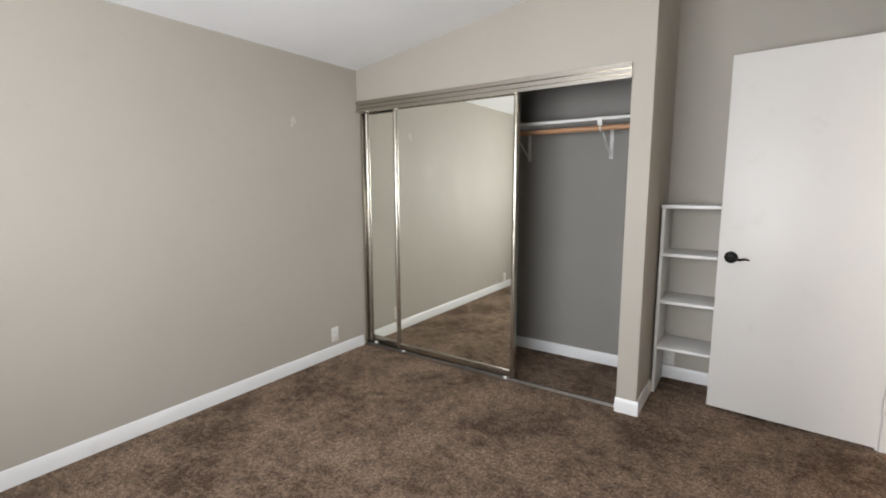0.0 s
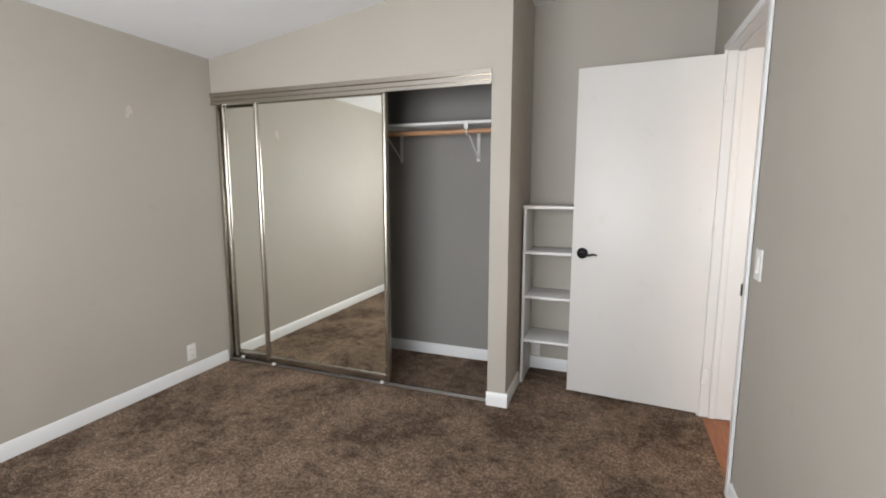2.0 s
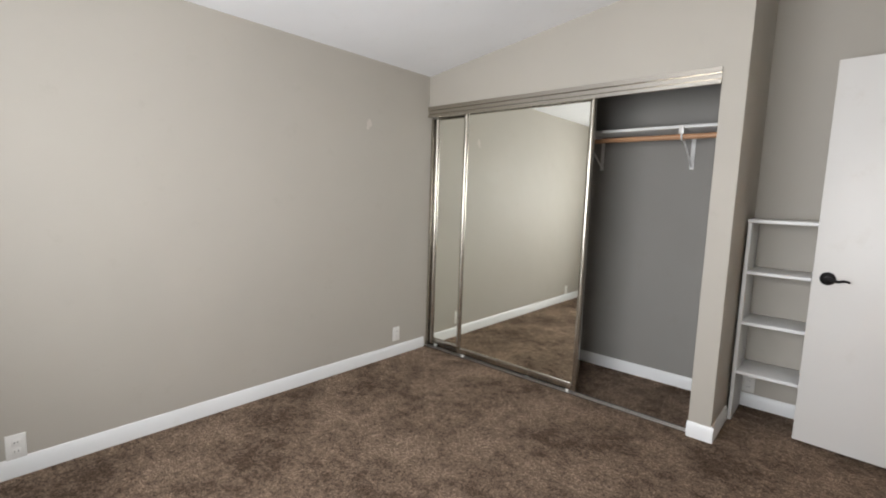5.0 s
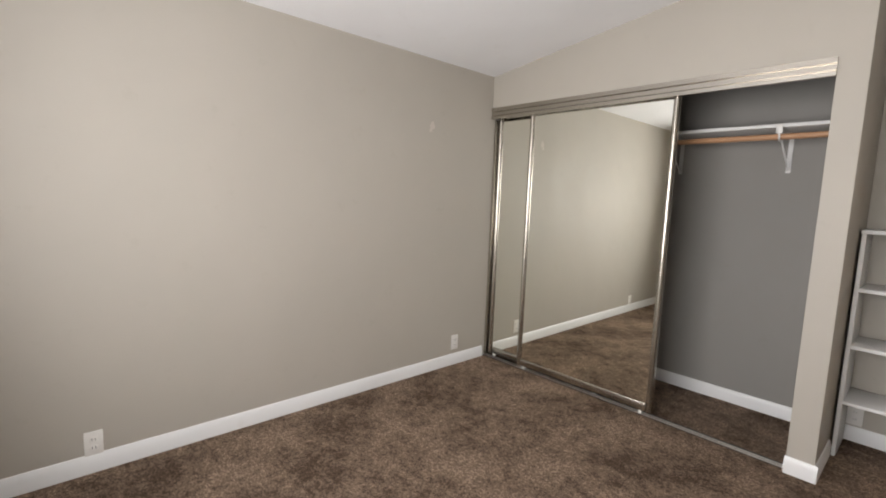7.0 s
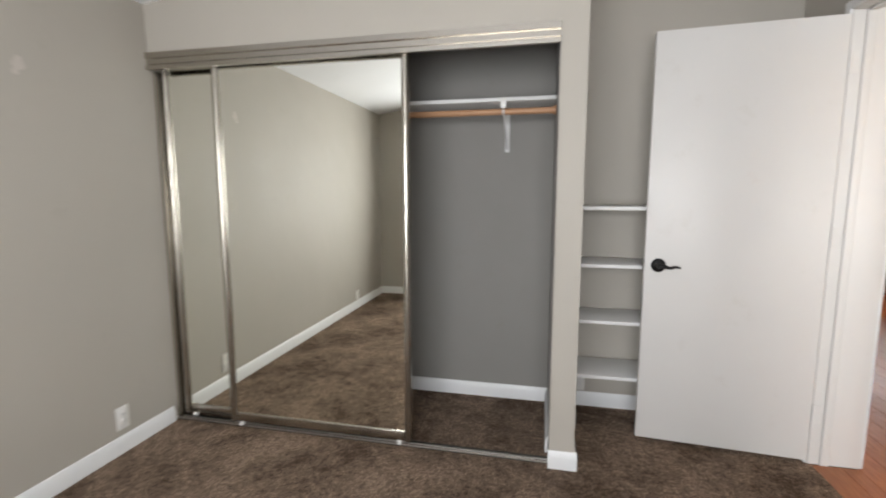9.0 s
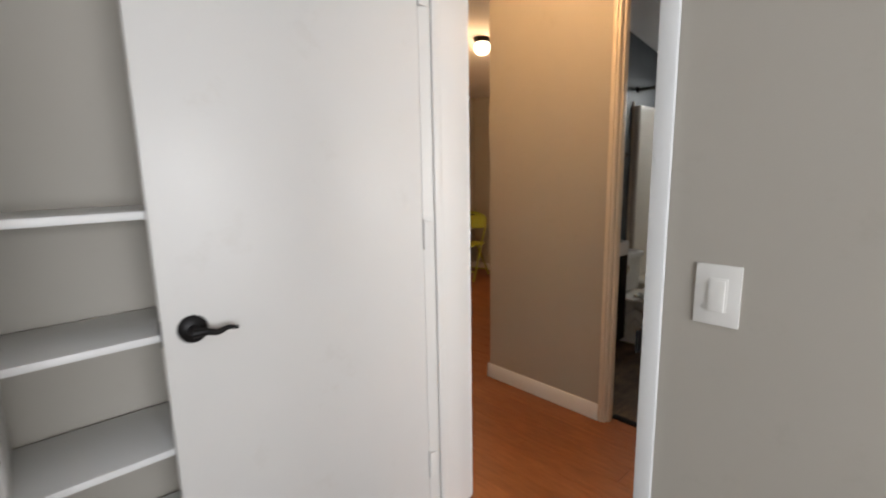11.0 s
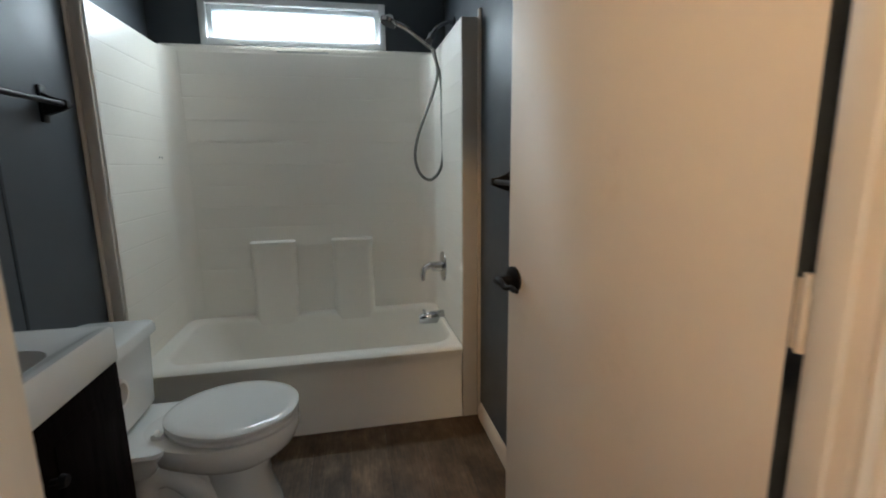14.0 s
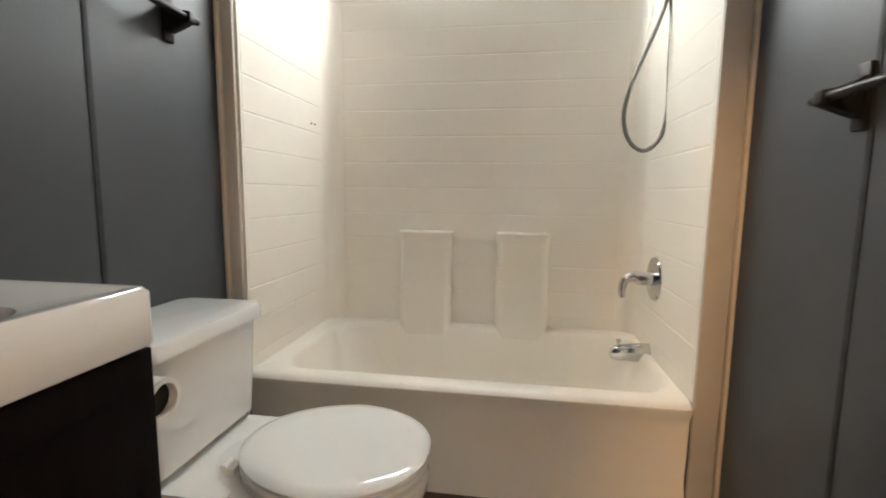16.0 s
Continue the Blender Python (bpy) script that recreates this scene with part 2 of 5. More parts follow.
def ceil_z(x):
    """Height of the vaulted ceiling."""
    if x <= RIDGE_X:
        return EAVE_W + (RIDGE_Z - EAVE_W) * x / RIDGE_X
    return RIDGE_Z + (EAVE_E - RIDGE_Z) * (x - RIDGE_X) / (EAST_X - RIDGE_X)


def hexa(bm, low, high):
    """A block from four lower and four upper corners, in turning order."""
    v = [bm.verts.new(p) for p in (*low, *high)]
    for f in ((3, 2, 1, 0), (4, 5, 6, 7), (0, 1, 5, 4), (1, 2, 6, 5), (2, 3, 7, 6), (3, 0, 4, 7)):
        bm.faces.new([v[i] for i in f])
    return v


def bx(bm, x0, y0, z0, x1, y1, z1):
    xs, ys, zs = sorted((x0, x1)), sorted((y0, y1)), sorted((z0, z1))
    low = [(xs[0], ys[0], zs[0]), (xs[1], ys[0], zs[0]), (xs[1], ys[1], zs[0]), (xs[0], ys[1], zs[0])]
    return hexa(bm, low, [(x, y, zs[1]) for x, y, _ in low])


def wall_piece(bm, x0, y0, x1, y1, z0=0.0, z1=None):
    """A stretch of wall; without z1 it rises to the vaulted ceiling."""
    if z1 is None and x0 < RIDGE_X < x1:
        wall_piece(bm, x0, y0, RIDGE_X, y1, z0)
        wall_piece(bm, RIDGE_X, y0, x1, y1, z0)
        return
    low = [(x0, y0, z0), (x1, y0, z0), (x1, y1, z0), (x0, y1, z0)]
    hexa(bm, low, [(x, y, z1 if z1 is not None else ceil_z(x) + 0.03) for x, y, _ in low])


def cyl(bm, p0, p1, r0, r1=None, seg=20, caps=True):
    p0, p1 = Vector(p0), Vector(p1)
    r1 = r0 if r1 is None else r1
    d = p1 - p0
    q = d.to_track_quat("Z", "Y")
    a, b = [], []
    for i in range(seg):
        w = Vector((math.cos(2 * math.pi * i / seg), math.sin(2 * math.pi * i / seg), 0))
        a.append(bm.verts.new(p0 + q @ (w * r0)))
        b.append(bm.verts.new(p1 + q @ (w * r1)))
    for i in range(seg):
        j = (i + 1) % seg
        bm.faces.new((a[i], a[j], b[j], b[i]))
    if caps:
        bm.faces.new(a[::-1])
        bm.faces.new(b)


def loft(bm, rings, cap0=True, cap1=True):
    vs = [[bm.verts.new(p) for p in ring] for ring in rings]
    n = len(vs[0])
    for a, b in zip(vs, vs[1:]):
        for i in range(n):
            j = (i + 1) % n
            bm.faces.new((a[i], a[j], b[j], b[i]))
    if cap0:
        bm.faces.new(vs[0][::-1])
    if cap1:
        bm.faces.new(vs[-1])
    return vs


def spline(pts, n=8):
    """Points of a smooth curve through pts."""
    p = [Vector(q) for q in pts]
    p = [2 * p[0] - p[1], *p, 2 * p[-1] - p[-2]]
    out = []
    for a, b, c, d in zip(p, p[1:], p[2:], p[3:]):
        for i in range(n):
            t = i / n
            out.append(0.5 * (2 * b + (c - a) * t + (2 * a - 5 * b + 4 * c - d) * t * t + (3 * b - a - 3 * c + d) * t ** 3))
    return out + [p[-2]]


def tube(bm, pts, r, seg=12, radii=None):
    pts = [Vector(p) for p in pts]
    up = Vector((0.13, 0.21, 0.97))
    rings = []
    for i, p in enumerate(pts):
        d = (pts[min(i + 1, len(pts) - 1)] - pts[max(i - 1, 0)]).normalized()
        s = d.cross(up).normalized() if abs(d.dot(up)) < 0.98 else d.cross(Vector((1, 0, 0))).normalized()
        u = s.cross(d)
        up = u
        rr = radii[i] if radii else r
        rings.append([p + (s * math.cos(2 * math.pi * k / seg) + u * math.sin(2 * math.pi * k / seg)) * rr for k in range(seg)])
    loft(bm, rings)


def rrect(cx, cy, hx, hy, r, z, n=5):
    """A rounded rectangle in the plane of height z."""
    out = []
    for k, (sx, sy) in enumerate(((1, 1), (-1, 1), (-1, -1), (1, -1))):
        for i in range(n + 1):
            a = math.pi / 2 * (k + i / n)
            out.append((cx + sx * (hx - r) + r * math.cos(a), cy + sy * (hy - r) + r * math.sin(a), z))
    return out


def egg(cx, y0, y1, hw, z, n=36, power=2.15):
    """An elongated seat outline between y0 (front) and y1 (back), half width hw."""
    out = []
    cy, hl = (y0 + y1) / 2, (y1 - y0) / 2
    for i in range(n):
        a = 2 * math.pi * i / n
        c, s = math.cos(a), math.sin(a)
        sx = math.copysign(abs(c) ** (2 / power), c)
        sy = math.copysign(abs(s) ** (2 / power), s)
        out.append((cx + hw * sx * (1 - 0.14 * sy if sy > 0 else 1 + 0.02 * sy), cy + hl * sy, z))
    return out


def finish(bm, bevel=0.0, seg=2):
    bmesh.ops.recalc_face_normals(bm, faces=bm.faces)
    if bevel:
        es = [e for e in bm.edges if len(e.link_faces) == 2 and e.calc_face_angle(0) > 0.6]
        bmesh.ops.bevel(bm, geom=es, offset=bevel, segments=seg, affect="EDGES", profile=0.5, clamp_overlap=True)
    return bm


def mesh_object(name, bm, material, smooth=True):
    me = bpy.data.meshes.new(name)
    bm.to_mesh(me)
    bm.free()
    me.materials.append(material)
    if smooth:
        me.shade_smooth()
        me.set_sharp_from_angle(angle=radians(38))
    return new(name, me)


def part(name, bm, material, parent, label="", bevel=0.0, seg=2, smooth=True):
    o = mesh_object(name, finish(bm, bevel, seg), material, smooth)
    o.parent = parent
    o.matrix_parent_inverse = Matrix.Translation(-parent.location)
    if label:
        o["label"] = label
    return o


def thing(name, label, category, at=(0, 0, 0), group="", kind=""):
    e = new(name)
    e.empty_display_size = 0.1
    e.location = at
    return tagged(e, label, category, group, kind)


def solid(name, boxes, material, label, category, kind="structure", bevel=0.0):
    """One mesh from boxes of two corners each."""
    bm = bmesh.new()
    for b in boxes:
        bx(bm, *b)
    return tagged(mesh_object(name, finish(bm, bevel), material), label, category, "", kind)


def walls(name, pieces, material, label):
    bm = bmesh.new()
    for p in pieces:
        wall_piece(bm, *p)
    return tagged(mesh_object(name, finish(bm), material), label, "wall", "", "structure")

# ---------------------------------------------------------------- large structure
# plan: x to the bath's window wall, y to the kitchen
X_DOORWALL, X_HALL = 3.27, 3.48
X_BATHWALL, X_BATH = 4.43, 4.490
Y_SOUTH, Y_BACK = -3.35, 0.70
BATH_R, BATH_L = -0.615, 0.89
X_HW, X_HB, Y_CORNER = 4.367, 4.440, 0.962  # hall wall left of the bathroom door
Y_HALLEND = -0.645
Y_KITCHEN = 6.6
Y_BED2 = -3.60

solid("floor_bedroom", [(-0.1, Y_SOUTH - 0.1, -0.12, X_DOORWALL + 0.012, Y_BACK + 0.1, 0.0)], M_CARPET, "brown plush wall-to-wall carpet with tread marks", "carpet")
solid("floor_second_bedroom", [(X_HALL, Y_BED2 - 0.1, -0.12, EAST_X + 0.1, Y_HALLEND - 0.06, 0.0)], M_CARPET2, "pale grey-beige plush carpet in the second bedroom", "carpet")
floor_hall = solid("floor_hall", [(X_DOORWALL + 0.012, Y_HALLEND - 0.06, -0.12, X_BATHWALL + 0.05, Y_KITCHEN, -0.010), (X_BATHWALL + 0.05, 0.93, -0.12, EAST_X + 0.1, Y_KITCHEN, -0.010)], M_DARK, "orange oak laminate plank floor of hall and kitchen", "floor")
floor_bath = solid("floor_bath", [(X_BATHWALL + 0.05, Y_HALLEND - 0.06, -0.12, EAST_X + 0.1, 0.93, -0.008)], M_VINYL, "dark brown vinyl plank floor of the bathroom", "floor")
solid("threshold", [(4.435, -0.565, -0.006, 4.475, 0.183, 0.006)], M_BLACK, "dark metal threshold strip between laminate and vinyl", "trim", bevel=0.002)

bm = bmesh.new()
for xa, xb in ((-0.1, RIDGE_X), (RIDGE_X, EAST_X + 0.1)):
    low = [(xa, Y_BED2 - 0.1, ceil_z(max(xa, -0.1))), (xb, Y_BED2 - 0.1, ceil_z(xb)), (xb, Y_KITCHEN + 0.1, ceil_z(xb)), (xa, Y_KITCHEN + 0.1, ceil_z(xa))]
    hexa(bm, low, [(x, y, z + 0.09) for x, y, z in low])
tagged(mesh_object("ceiling", finish(bm), M_CEIL), "white textured vaulted ceiling rising to a ridge", "ceiling", "", "structure")

# bedroom
walls("wall_west", [(-0.1, Y_SOUTH - 0.1, 0.0, Y_BACK + 0.1)], M_WALL, "smooth greige painted outer wall with small scuffs")
WX0, WX1, WZ0, WZ1 = 0.9, 2.6, 0.80, 1.88
walls("wall_south", [(0.0, Y_SOUTH - 0.1, WX0, Y_SOUTH), (WX1, Y_SOUTH - 0.1, X_HALL, Y_SOUTH), (WX0, Y_SOUTH - 0.1, WX1, Y_SOUTH, 0, WZ0), (WX0, Y_SOUTH - 0.1, WX1, Y_SOUTH, WZ1)], M_WALL, "greige painted wall with the bedroom window")
walls("wall_alcove_back", [(2.065, Y_BACK, X_DOORWALL, Y_BACK + 0.1)], M_WALL, "greige painted wall behind the alcove")
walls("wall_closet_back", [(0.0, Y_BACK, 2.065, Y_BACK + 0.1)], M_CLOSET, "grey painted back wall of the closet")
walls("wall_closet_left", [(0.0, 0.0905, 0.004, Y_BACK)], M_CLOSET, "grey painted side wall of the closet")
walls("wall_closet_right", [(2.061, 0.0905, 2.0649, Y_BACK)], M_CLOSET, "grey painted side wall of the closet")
HEAD = 1.985
walls("wall_closet_front", [(0.0, 0.0, 2.065, 0.09, HEAD), (2.065, 0.0, 2.178, Y_BACK)], M_WALL, "greige wall above the closet opening with its pier")
DY0, DY1, DZ = -0.44, 0.290, 2.045
walls("wall_bedroom_door", [(X_DOORWALL, Y_SOUTH, X_HALL, DY0 - 0.02), (X_DOORWALL, DY1 + 0.02, X_HALL, Y_KITCHEN), (X_DOORWALL, DY0 - 0.02, X_HALL, DY1 + 0.02, DZ + 0.02)], M_WALL, "thick greige wall with the bedroom doorway")

# hall, bath, second bedroom, kitchen
BY0, BY1 = -0.565, 0.183
walls("wall_hall", [(X_BATHWALL, Y_HALLEND, X_BATH, BY0 - 0.02), (X_HW, BY1 + 0.02, X_HB, Y_CORNER), (X_BATHWALL, BY0 - 0.02, X_BATH, BY1 + 0.02, DZ + 0.02)], M_WALL, "greige hall wall with the bathroom doorway")
B2X0, B2X1 = 3.60, 4.345
walls("wall_hall_end", [(X_HALL, Y_HALLEND - 0.078, B2X0 - 0.02, Y_HALLEND), (B2X1 + 0.02, Y_HALLEND - 0.078, 5.5, Y_HALLEND), (B2X0 - 0.02, Y_HALLEND - 0.078, B2X1 + 0.02, Y_HALLEND, DZ + 0.02)], M_WALL, "greige wall closing the hall with the second bedroom's doorway")
walls("wall_bath_right", [(X_BATH, Y_HALLEND + 0.002, EAST_X, BATH_R)], M_BATH, "slate blue semi-gloss bathroom wall beside the shower valve")
walls("wall_bath_left", [(X_HB, BATH_L, EAST_X, BATH_L + 0.03)], M_BATH, "slate blue semi-gloss bathroom wall behind the toilet")
walls("wall_bath_entry", [(X_BATH, BATH_R, X_BATH + 0.004, BY0 - 0.065), (X_HB, BY1 + 0.065, X_HB + 0.004, BATH_L), (X_BATH, BY0 - 0.065, X_BATH + 0.004, BY1 + 0.065, DZ + 0.08)], M_BATH, "slate blue wall round the bathroom doorway")
walls("wall_bath_outer", [(X_HB, BATH_L + 0.03, EAST_X, Y_CORNER)], M_WALL, "greige wall between bathroom and dining area")
BW_Y0, BW_Y1, BW_Z0, BW_Z1 = -0.255, 0.615, 1.825, 1.995
walls("wall_bath_east", [(EAST_X, BATH_R - 0.03, EAST_X + 0.1, BW_Y0), (EAST_X, BW_Y1, EAST_X + 0.1, 0.94), (EAST_X, BW_Y0, EAST_X + 0.1, BW_Y1, 0, BW_Z0), (EAST_X, BW_Y0, EAST_X + 0.1, BW_Y1, BW_Z1)], M_BATH, "slate blue outer wall with the small high window")
walls("wall_second_bedroom_east", [(EAST_X - 0.03, Y_BED2, EAST_X + 0.1, BATH_R - 0.03)], M_WALL, "greige panelled outer wall of the second bedroom")
walls("wall_second_bedroom_south", [(X_HALL, Y_BED2 - 0.1, 4.3, Y_BED2), (6.1, Y_BED2 - 0.1, EAST_X, Y_BED2), (4.3, Y_BED2 - 0.1, 6.1, Y_BED2, 0, 0.75), (4.3, Y_BED2 - 0.1, 6.1, Y_BED2, 2.0)], M_WALL, "greige wall with the second bedroom's window")
walls("wall_second_bedroom_closet", [(5.5, -1.335, 5.6, Y_HALLEND), (5.6, -1.335, EAST_X - 0.03, -1.245)], M_WALL, "greige closet wall standing into the second bedroom")
KW0, KW1, KWZ0, KWZ1 = 4.95, 5.85, 1.12, 1.75
walls("wall_kitchen_east", [(EAST_X, 0.94, EAST_X + 0.1, KW0), (EAST_X, KW1, EAST_X + 0.1, Y_KITCHEN), (EAST_X, KW0, EAST_X + 0.1, KW1, 0, KWZ0), (EAST_X, KW0, EAST_X + 0.1, KW1, KWZ1)], M_WALL, "greige outer wall of dining area and kitchen")
walls("wall_kitchen_north", [(X_HALL, Y_KITCHEN, EAST_X + 0.1, Y_KITCHEN + 0.1)], M_WALL, "greige wall closing the kitchen")
walls("wall_partition", [(6.04, 3.30, EAST_X, 3.38)], M_WALL, "greige stub wall between dining area and kitchen")

# seams of the wall panels; the blue ones are dark strips standing for soft shadow
for x, y, s in ((5.58, BATH_L, -1), (5.60, BATH_R, 1)):
    solid("trim_seam", [(x - 0.007, y, 0.1, x + 0.007, y + s * 0.002, 2.15)], M_SEAM_SHADE, "narrow seam of the blue wall panels with its shade painted dark", "trim", bevel=0.001)
solid("trim_seam", [(EAST_X - 0.032, -1.760, 0.0, EAST_X - 0.030, -1.740, 2.19)], M_WALL, "narrow batten over a joint of the greige panels", "trim", bevel=0.001)


def baseboard(p0, p1, inward, material=None, h=0.085, label="white painted baseboard along the wall"):
    """A moulded board along p0-p1; inward: the side that faces the room."""
    a, b, n = Vector((*p0, 0)), Vector((*p1, 0)), Vector((*inward, 0))
    prof = [(0, 0), (0.014, 0), (0.014, h * 0.68), (0.010, h * 0.80), (0.008, h * 0.92), (0.004, h), (0, h)]
    bm = bmesh.new()
    loft(bm, [[p + n * u + Vector((0, 0, v)) for u, v in prof] for p in (a, b)])
    return tagged(mesh_object("baseboard", finish(bm), material or M_TRIM), label, "baseboard", "baseboards", "structure")


baseboard((0, Y_SOUTH), (0, 0.0), (1, 0))
baseboard((0.014, Y_SOUTH), (X_DOORWALL - 0.014, Y_SOUTH), (0, 1))
baseboard((X_DOORWALL, Y_SOUTH), (X_DOORWALL, DY0 - 0.05), (-1, 0))
baseboard((0.0, Y_BACK), (2.065, Y_BACK), (0, -1))
baseboard((2.061, 0.12), (2.061, Y_BACK - 0.014), (-1, 0))
baseboard((2.178, Y_BACK), (X_DOORWALL, Y_BACK), (0, -1))
baseboard((2.060, 0.0), (2.192, 0.0), (0, -1))
baseboard((2.178, 0.0), (2.178, 0.386), (1, 0))
baseboard((X_HW, BY1 + 0.040), (X_HW, Y_CORNER + 0.014), (-1, 0))
baseboard((X_HW - 0.014, Y_CORNER), (EAST_X, Y_CORNER), (0, 1))
baseboard((EAST_X, Y_CORNER + 0.014), (EAST_X, 3.30), (-1, 0))
baseboard((6.04, 3.30), (EAST_X - 0.014, 3.30), (0, -1))
baseboard((X_HALL, DY1 + 0.06), (X_HALL, Y_KITCHEN), (1, 0))
baseboard((X_BATH + 0.004, BATH_R), (6.0, BATH_R), (0, 1), M_CREAMTRIM, 0.075, "cream painted baseboard under the blue wall")
baseboard((5.32, BATH_L), (6.0, BATH_L), (0, -1), M_CREAMTRIM, 0.075, "cream painted baseboard under the blue wall")

# door frames: jambs with stops, casings


def bars(name, boxes, material, label, category="door frame", bevel=0.003):
    return solid(name, boxes, material, label, category, "structure", bevel)


bars("door_frame_1", [
    (X_DOORWALL - 0.003, DY1, 0, X_HALL + 0.003, DY1 + 0.018, DZ + 0.018), (X_DOORWALL - 0.003, DY0 - 0.018, 0, X_HALL + 0.003, DY0, DZ + 0.018), (X_DOORWALL - 0.003, DY0, DZ, X_HALL + 0.003, DY1, DZ + 0.018),
    (X_DOORWALL + 0.045, DY1 - 0.010, 0, X_DOORWALL + 0.08, DY1, DZ), (X_DOORWALL + 0.045, DY0, 0, X_DOORWALL + 0.08, DY0 + 0.010, DZ), (X_DOORWALL + 0.045, DY0 + 0.01, DZ - 0.01, X_DOORWALL + 0.08, DY1 - 0.01, DZ)], M_DOOR, "white painted door frame in the thick bedroom wall")
for xa, xb in ((X_DOORWALL - 0.016, X_DOORWALL - 0.0031), (X_HALL + 0.0031, X_HALL + 0.016)):
    bars("trim", [(xa, DY0 - 0.042, 0, xb, DY0 - 0.004, DZ + 0.04), (xa, DY1 + 0.004, 0, xb, DY1 + 0.042, DZ + 0.04), (xa, DY0 - 0.004, DZ + 0.004, xb, DY1 + 0.004, DZ + 0.04)], M_TRIM, "narrow white casing round the bedroom doorway", "trim", 0.004)
bars("door_frame_2", [
    (X_HW - 0.003, BY1, 0, X_HB + 0.003, BY1 + 0.018, DZ + 0.018), (X_BATHWALL - 0.003, BY0 - 0.018, 0, X_BATH + 0.003, BY0, DZ + 0.018), (X_BATHWALL - 0.003, BY0, DZ, X_BATH + 0.003, BY1, DZ + 0.018),
    (X_HW + 0.012, BY1 - 0.011, 0, X_HW + 0.045, BY1, DZ), (X_BATHWALL + 0.015, BY0, 0, X_BATHWALL + 0.05, BY0 + 0.011, DZ), (X_BATHWALL + 0.015, BY0 + 0.011, DZ - 0.011, X_BATHWALL + 0.05, BY1 - 0.011, DZ)], M_CREAMTRIM, "cream painted bathroom door frame with worn edges")


def casing(a0, a1, top, face, axis, side, material, label):
    """Stepped casing boards round an opening from a0 to a1 along an axis."""
    boxes = []
    for w0, w1, d in ((0.004, 0.024, 0.012), (0.024, 0.060, 0.017)):
        fx = (face + side * 0.003, face + side * d)
        for lo, hi in ((a0 - w1, a0 - w0), (a1 + w0, a1 + w1)):
            boxes.append((fx[0], lo, 0, fx[1], hi, top + w1) if axis == "y" else (lo, fx[0], 0, hi, fx[1], top + w1))
        boxes.append((fx[0], a0 - w0, top + w0, fx[1], a1 + w0, top + w1) if axis == "y" else (a0 - w0, fx[0], top + w0, a1 + w0, fx[1], top + w1))
    return bars("trim", boxes, material, label, "trim", 0.003)


bars("trim", [(X_BATHWALL - 0.017, BY0 - 0.060, 0, X_BATHWALL - 0.003, BY0 - 0.024, DZ + 0.05), (X_BATHWALL - 0.012, BY0 - 0.024, 0, X_BATHWALL - 0.003, BY0 - 0.004, DZ + 0.03), (X_BATHWALL - 0.017, BY0 - 0.004, DZ + 0.004, X_BATHWALL - 0.003, BY1 + 0.02, DZ + 0.05)], M_CREAMTRIM, "cream stepped casing beside the bathroom door's hinges", "trim", 0.003)
bars("trim", [(X_HW - 0.014, BY1 + 0.016, 0, X_HW - 0.0005, BY1 + 0.038, DZ + 0.05), (X_HW - 0.010, BY1 + 0.002, 0, X_HW - 0.0031, BY1 + 0.016, DZ + 0.05)], M_CREAMTRIM, "cream stepped casing on the bathroom door's latch side", "trim", 0.003)
bars("door_frame_3", [
    (B2X1, Y_HALLEND - 0.081, 0, B2X1 + 0.018, Y_HALLEND + 0.003, DZ + 0.018), (B2X0 - 0.018, Y_HALLEND - 0.081, 0, B2X0, Y_HALLEND + 0.003, DZ + 0.018), (B2X0, Y_HALLEND - 0.081, DZ, B2X1, Y_HALLEND + 0.003, DZ + 0.018),
    (B2X1 - 0.011, Y_HALLEND - 0.040, 0, B2X1, Y_HALLEND - 0.012, DZ)], M_CREAMTRIM, "cream painted frame of the second bedroom's doorway")
casing(B2X0, B2X1, DZ, Y_HALLEND, "x", 1, M_CREAMTRIM, "cream stepped casing round the second bedroom's doorway")

# windows


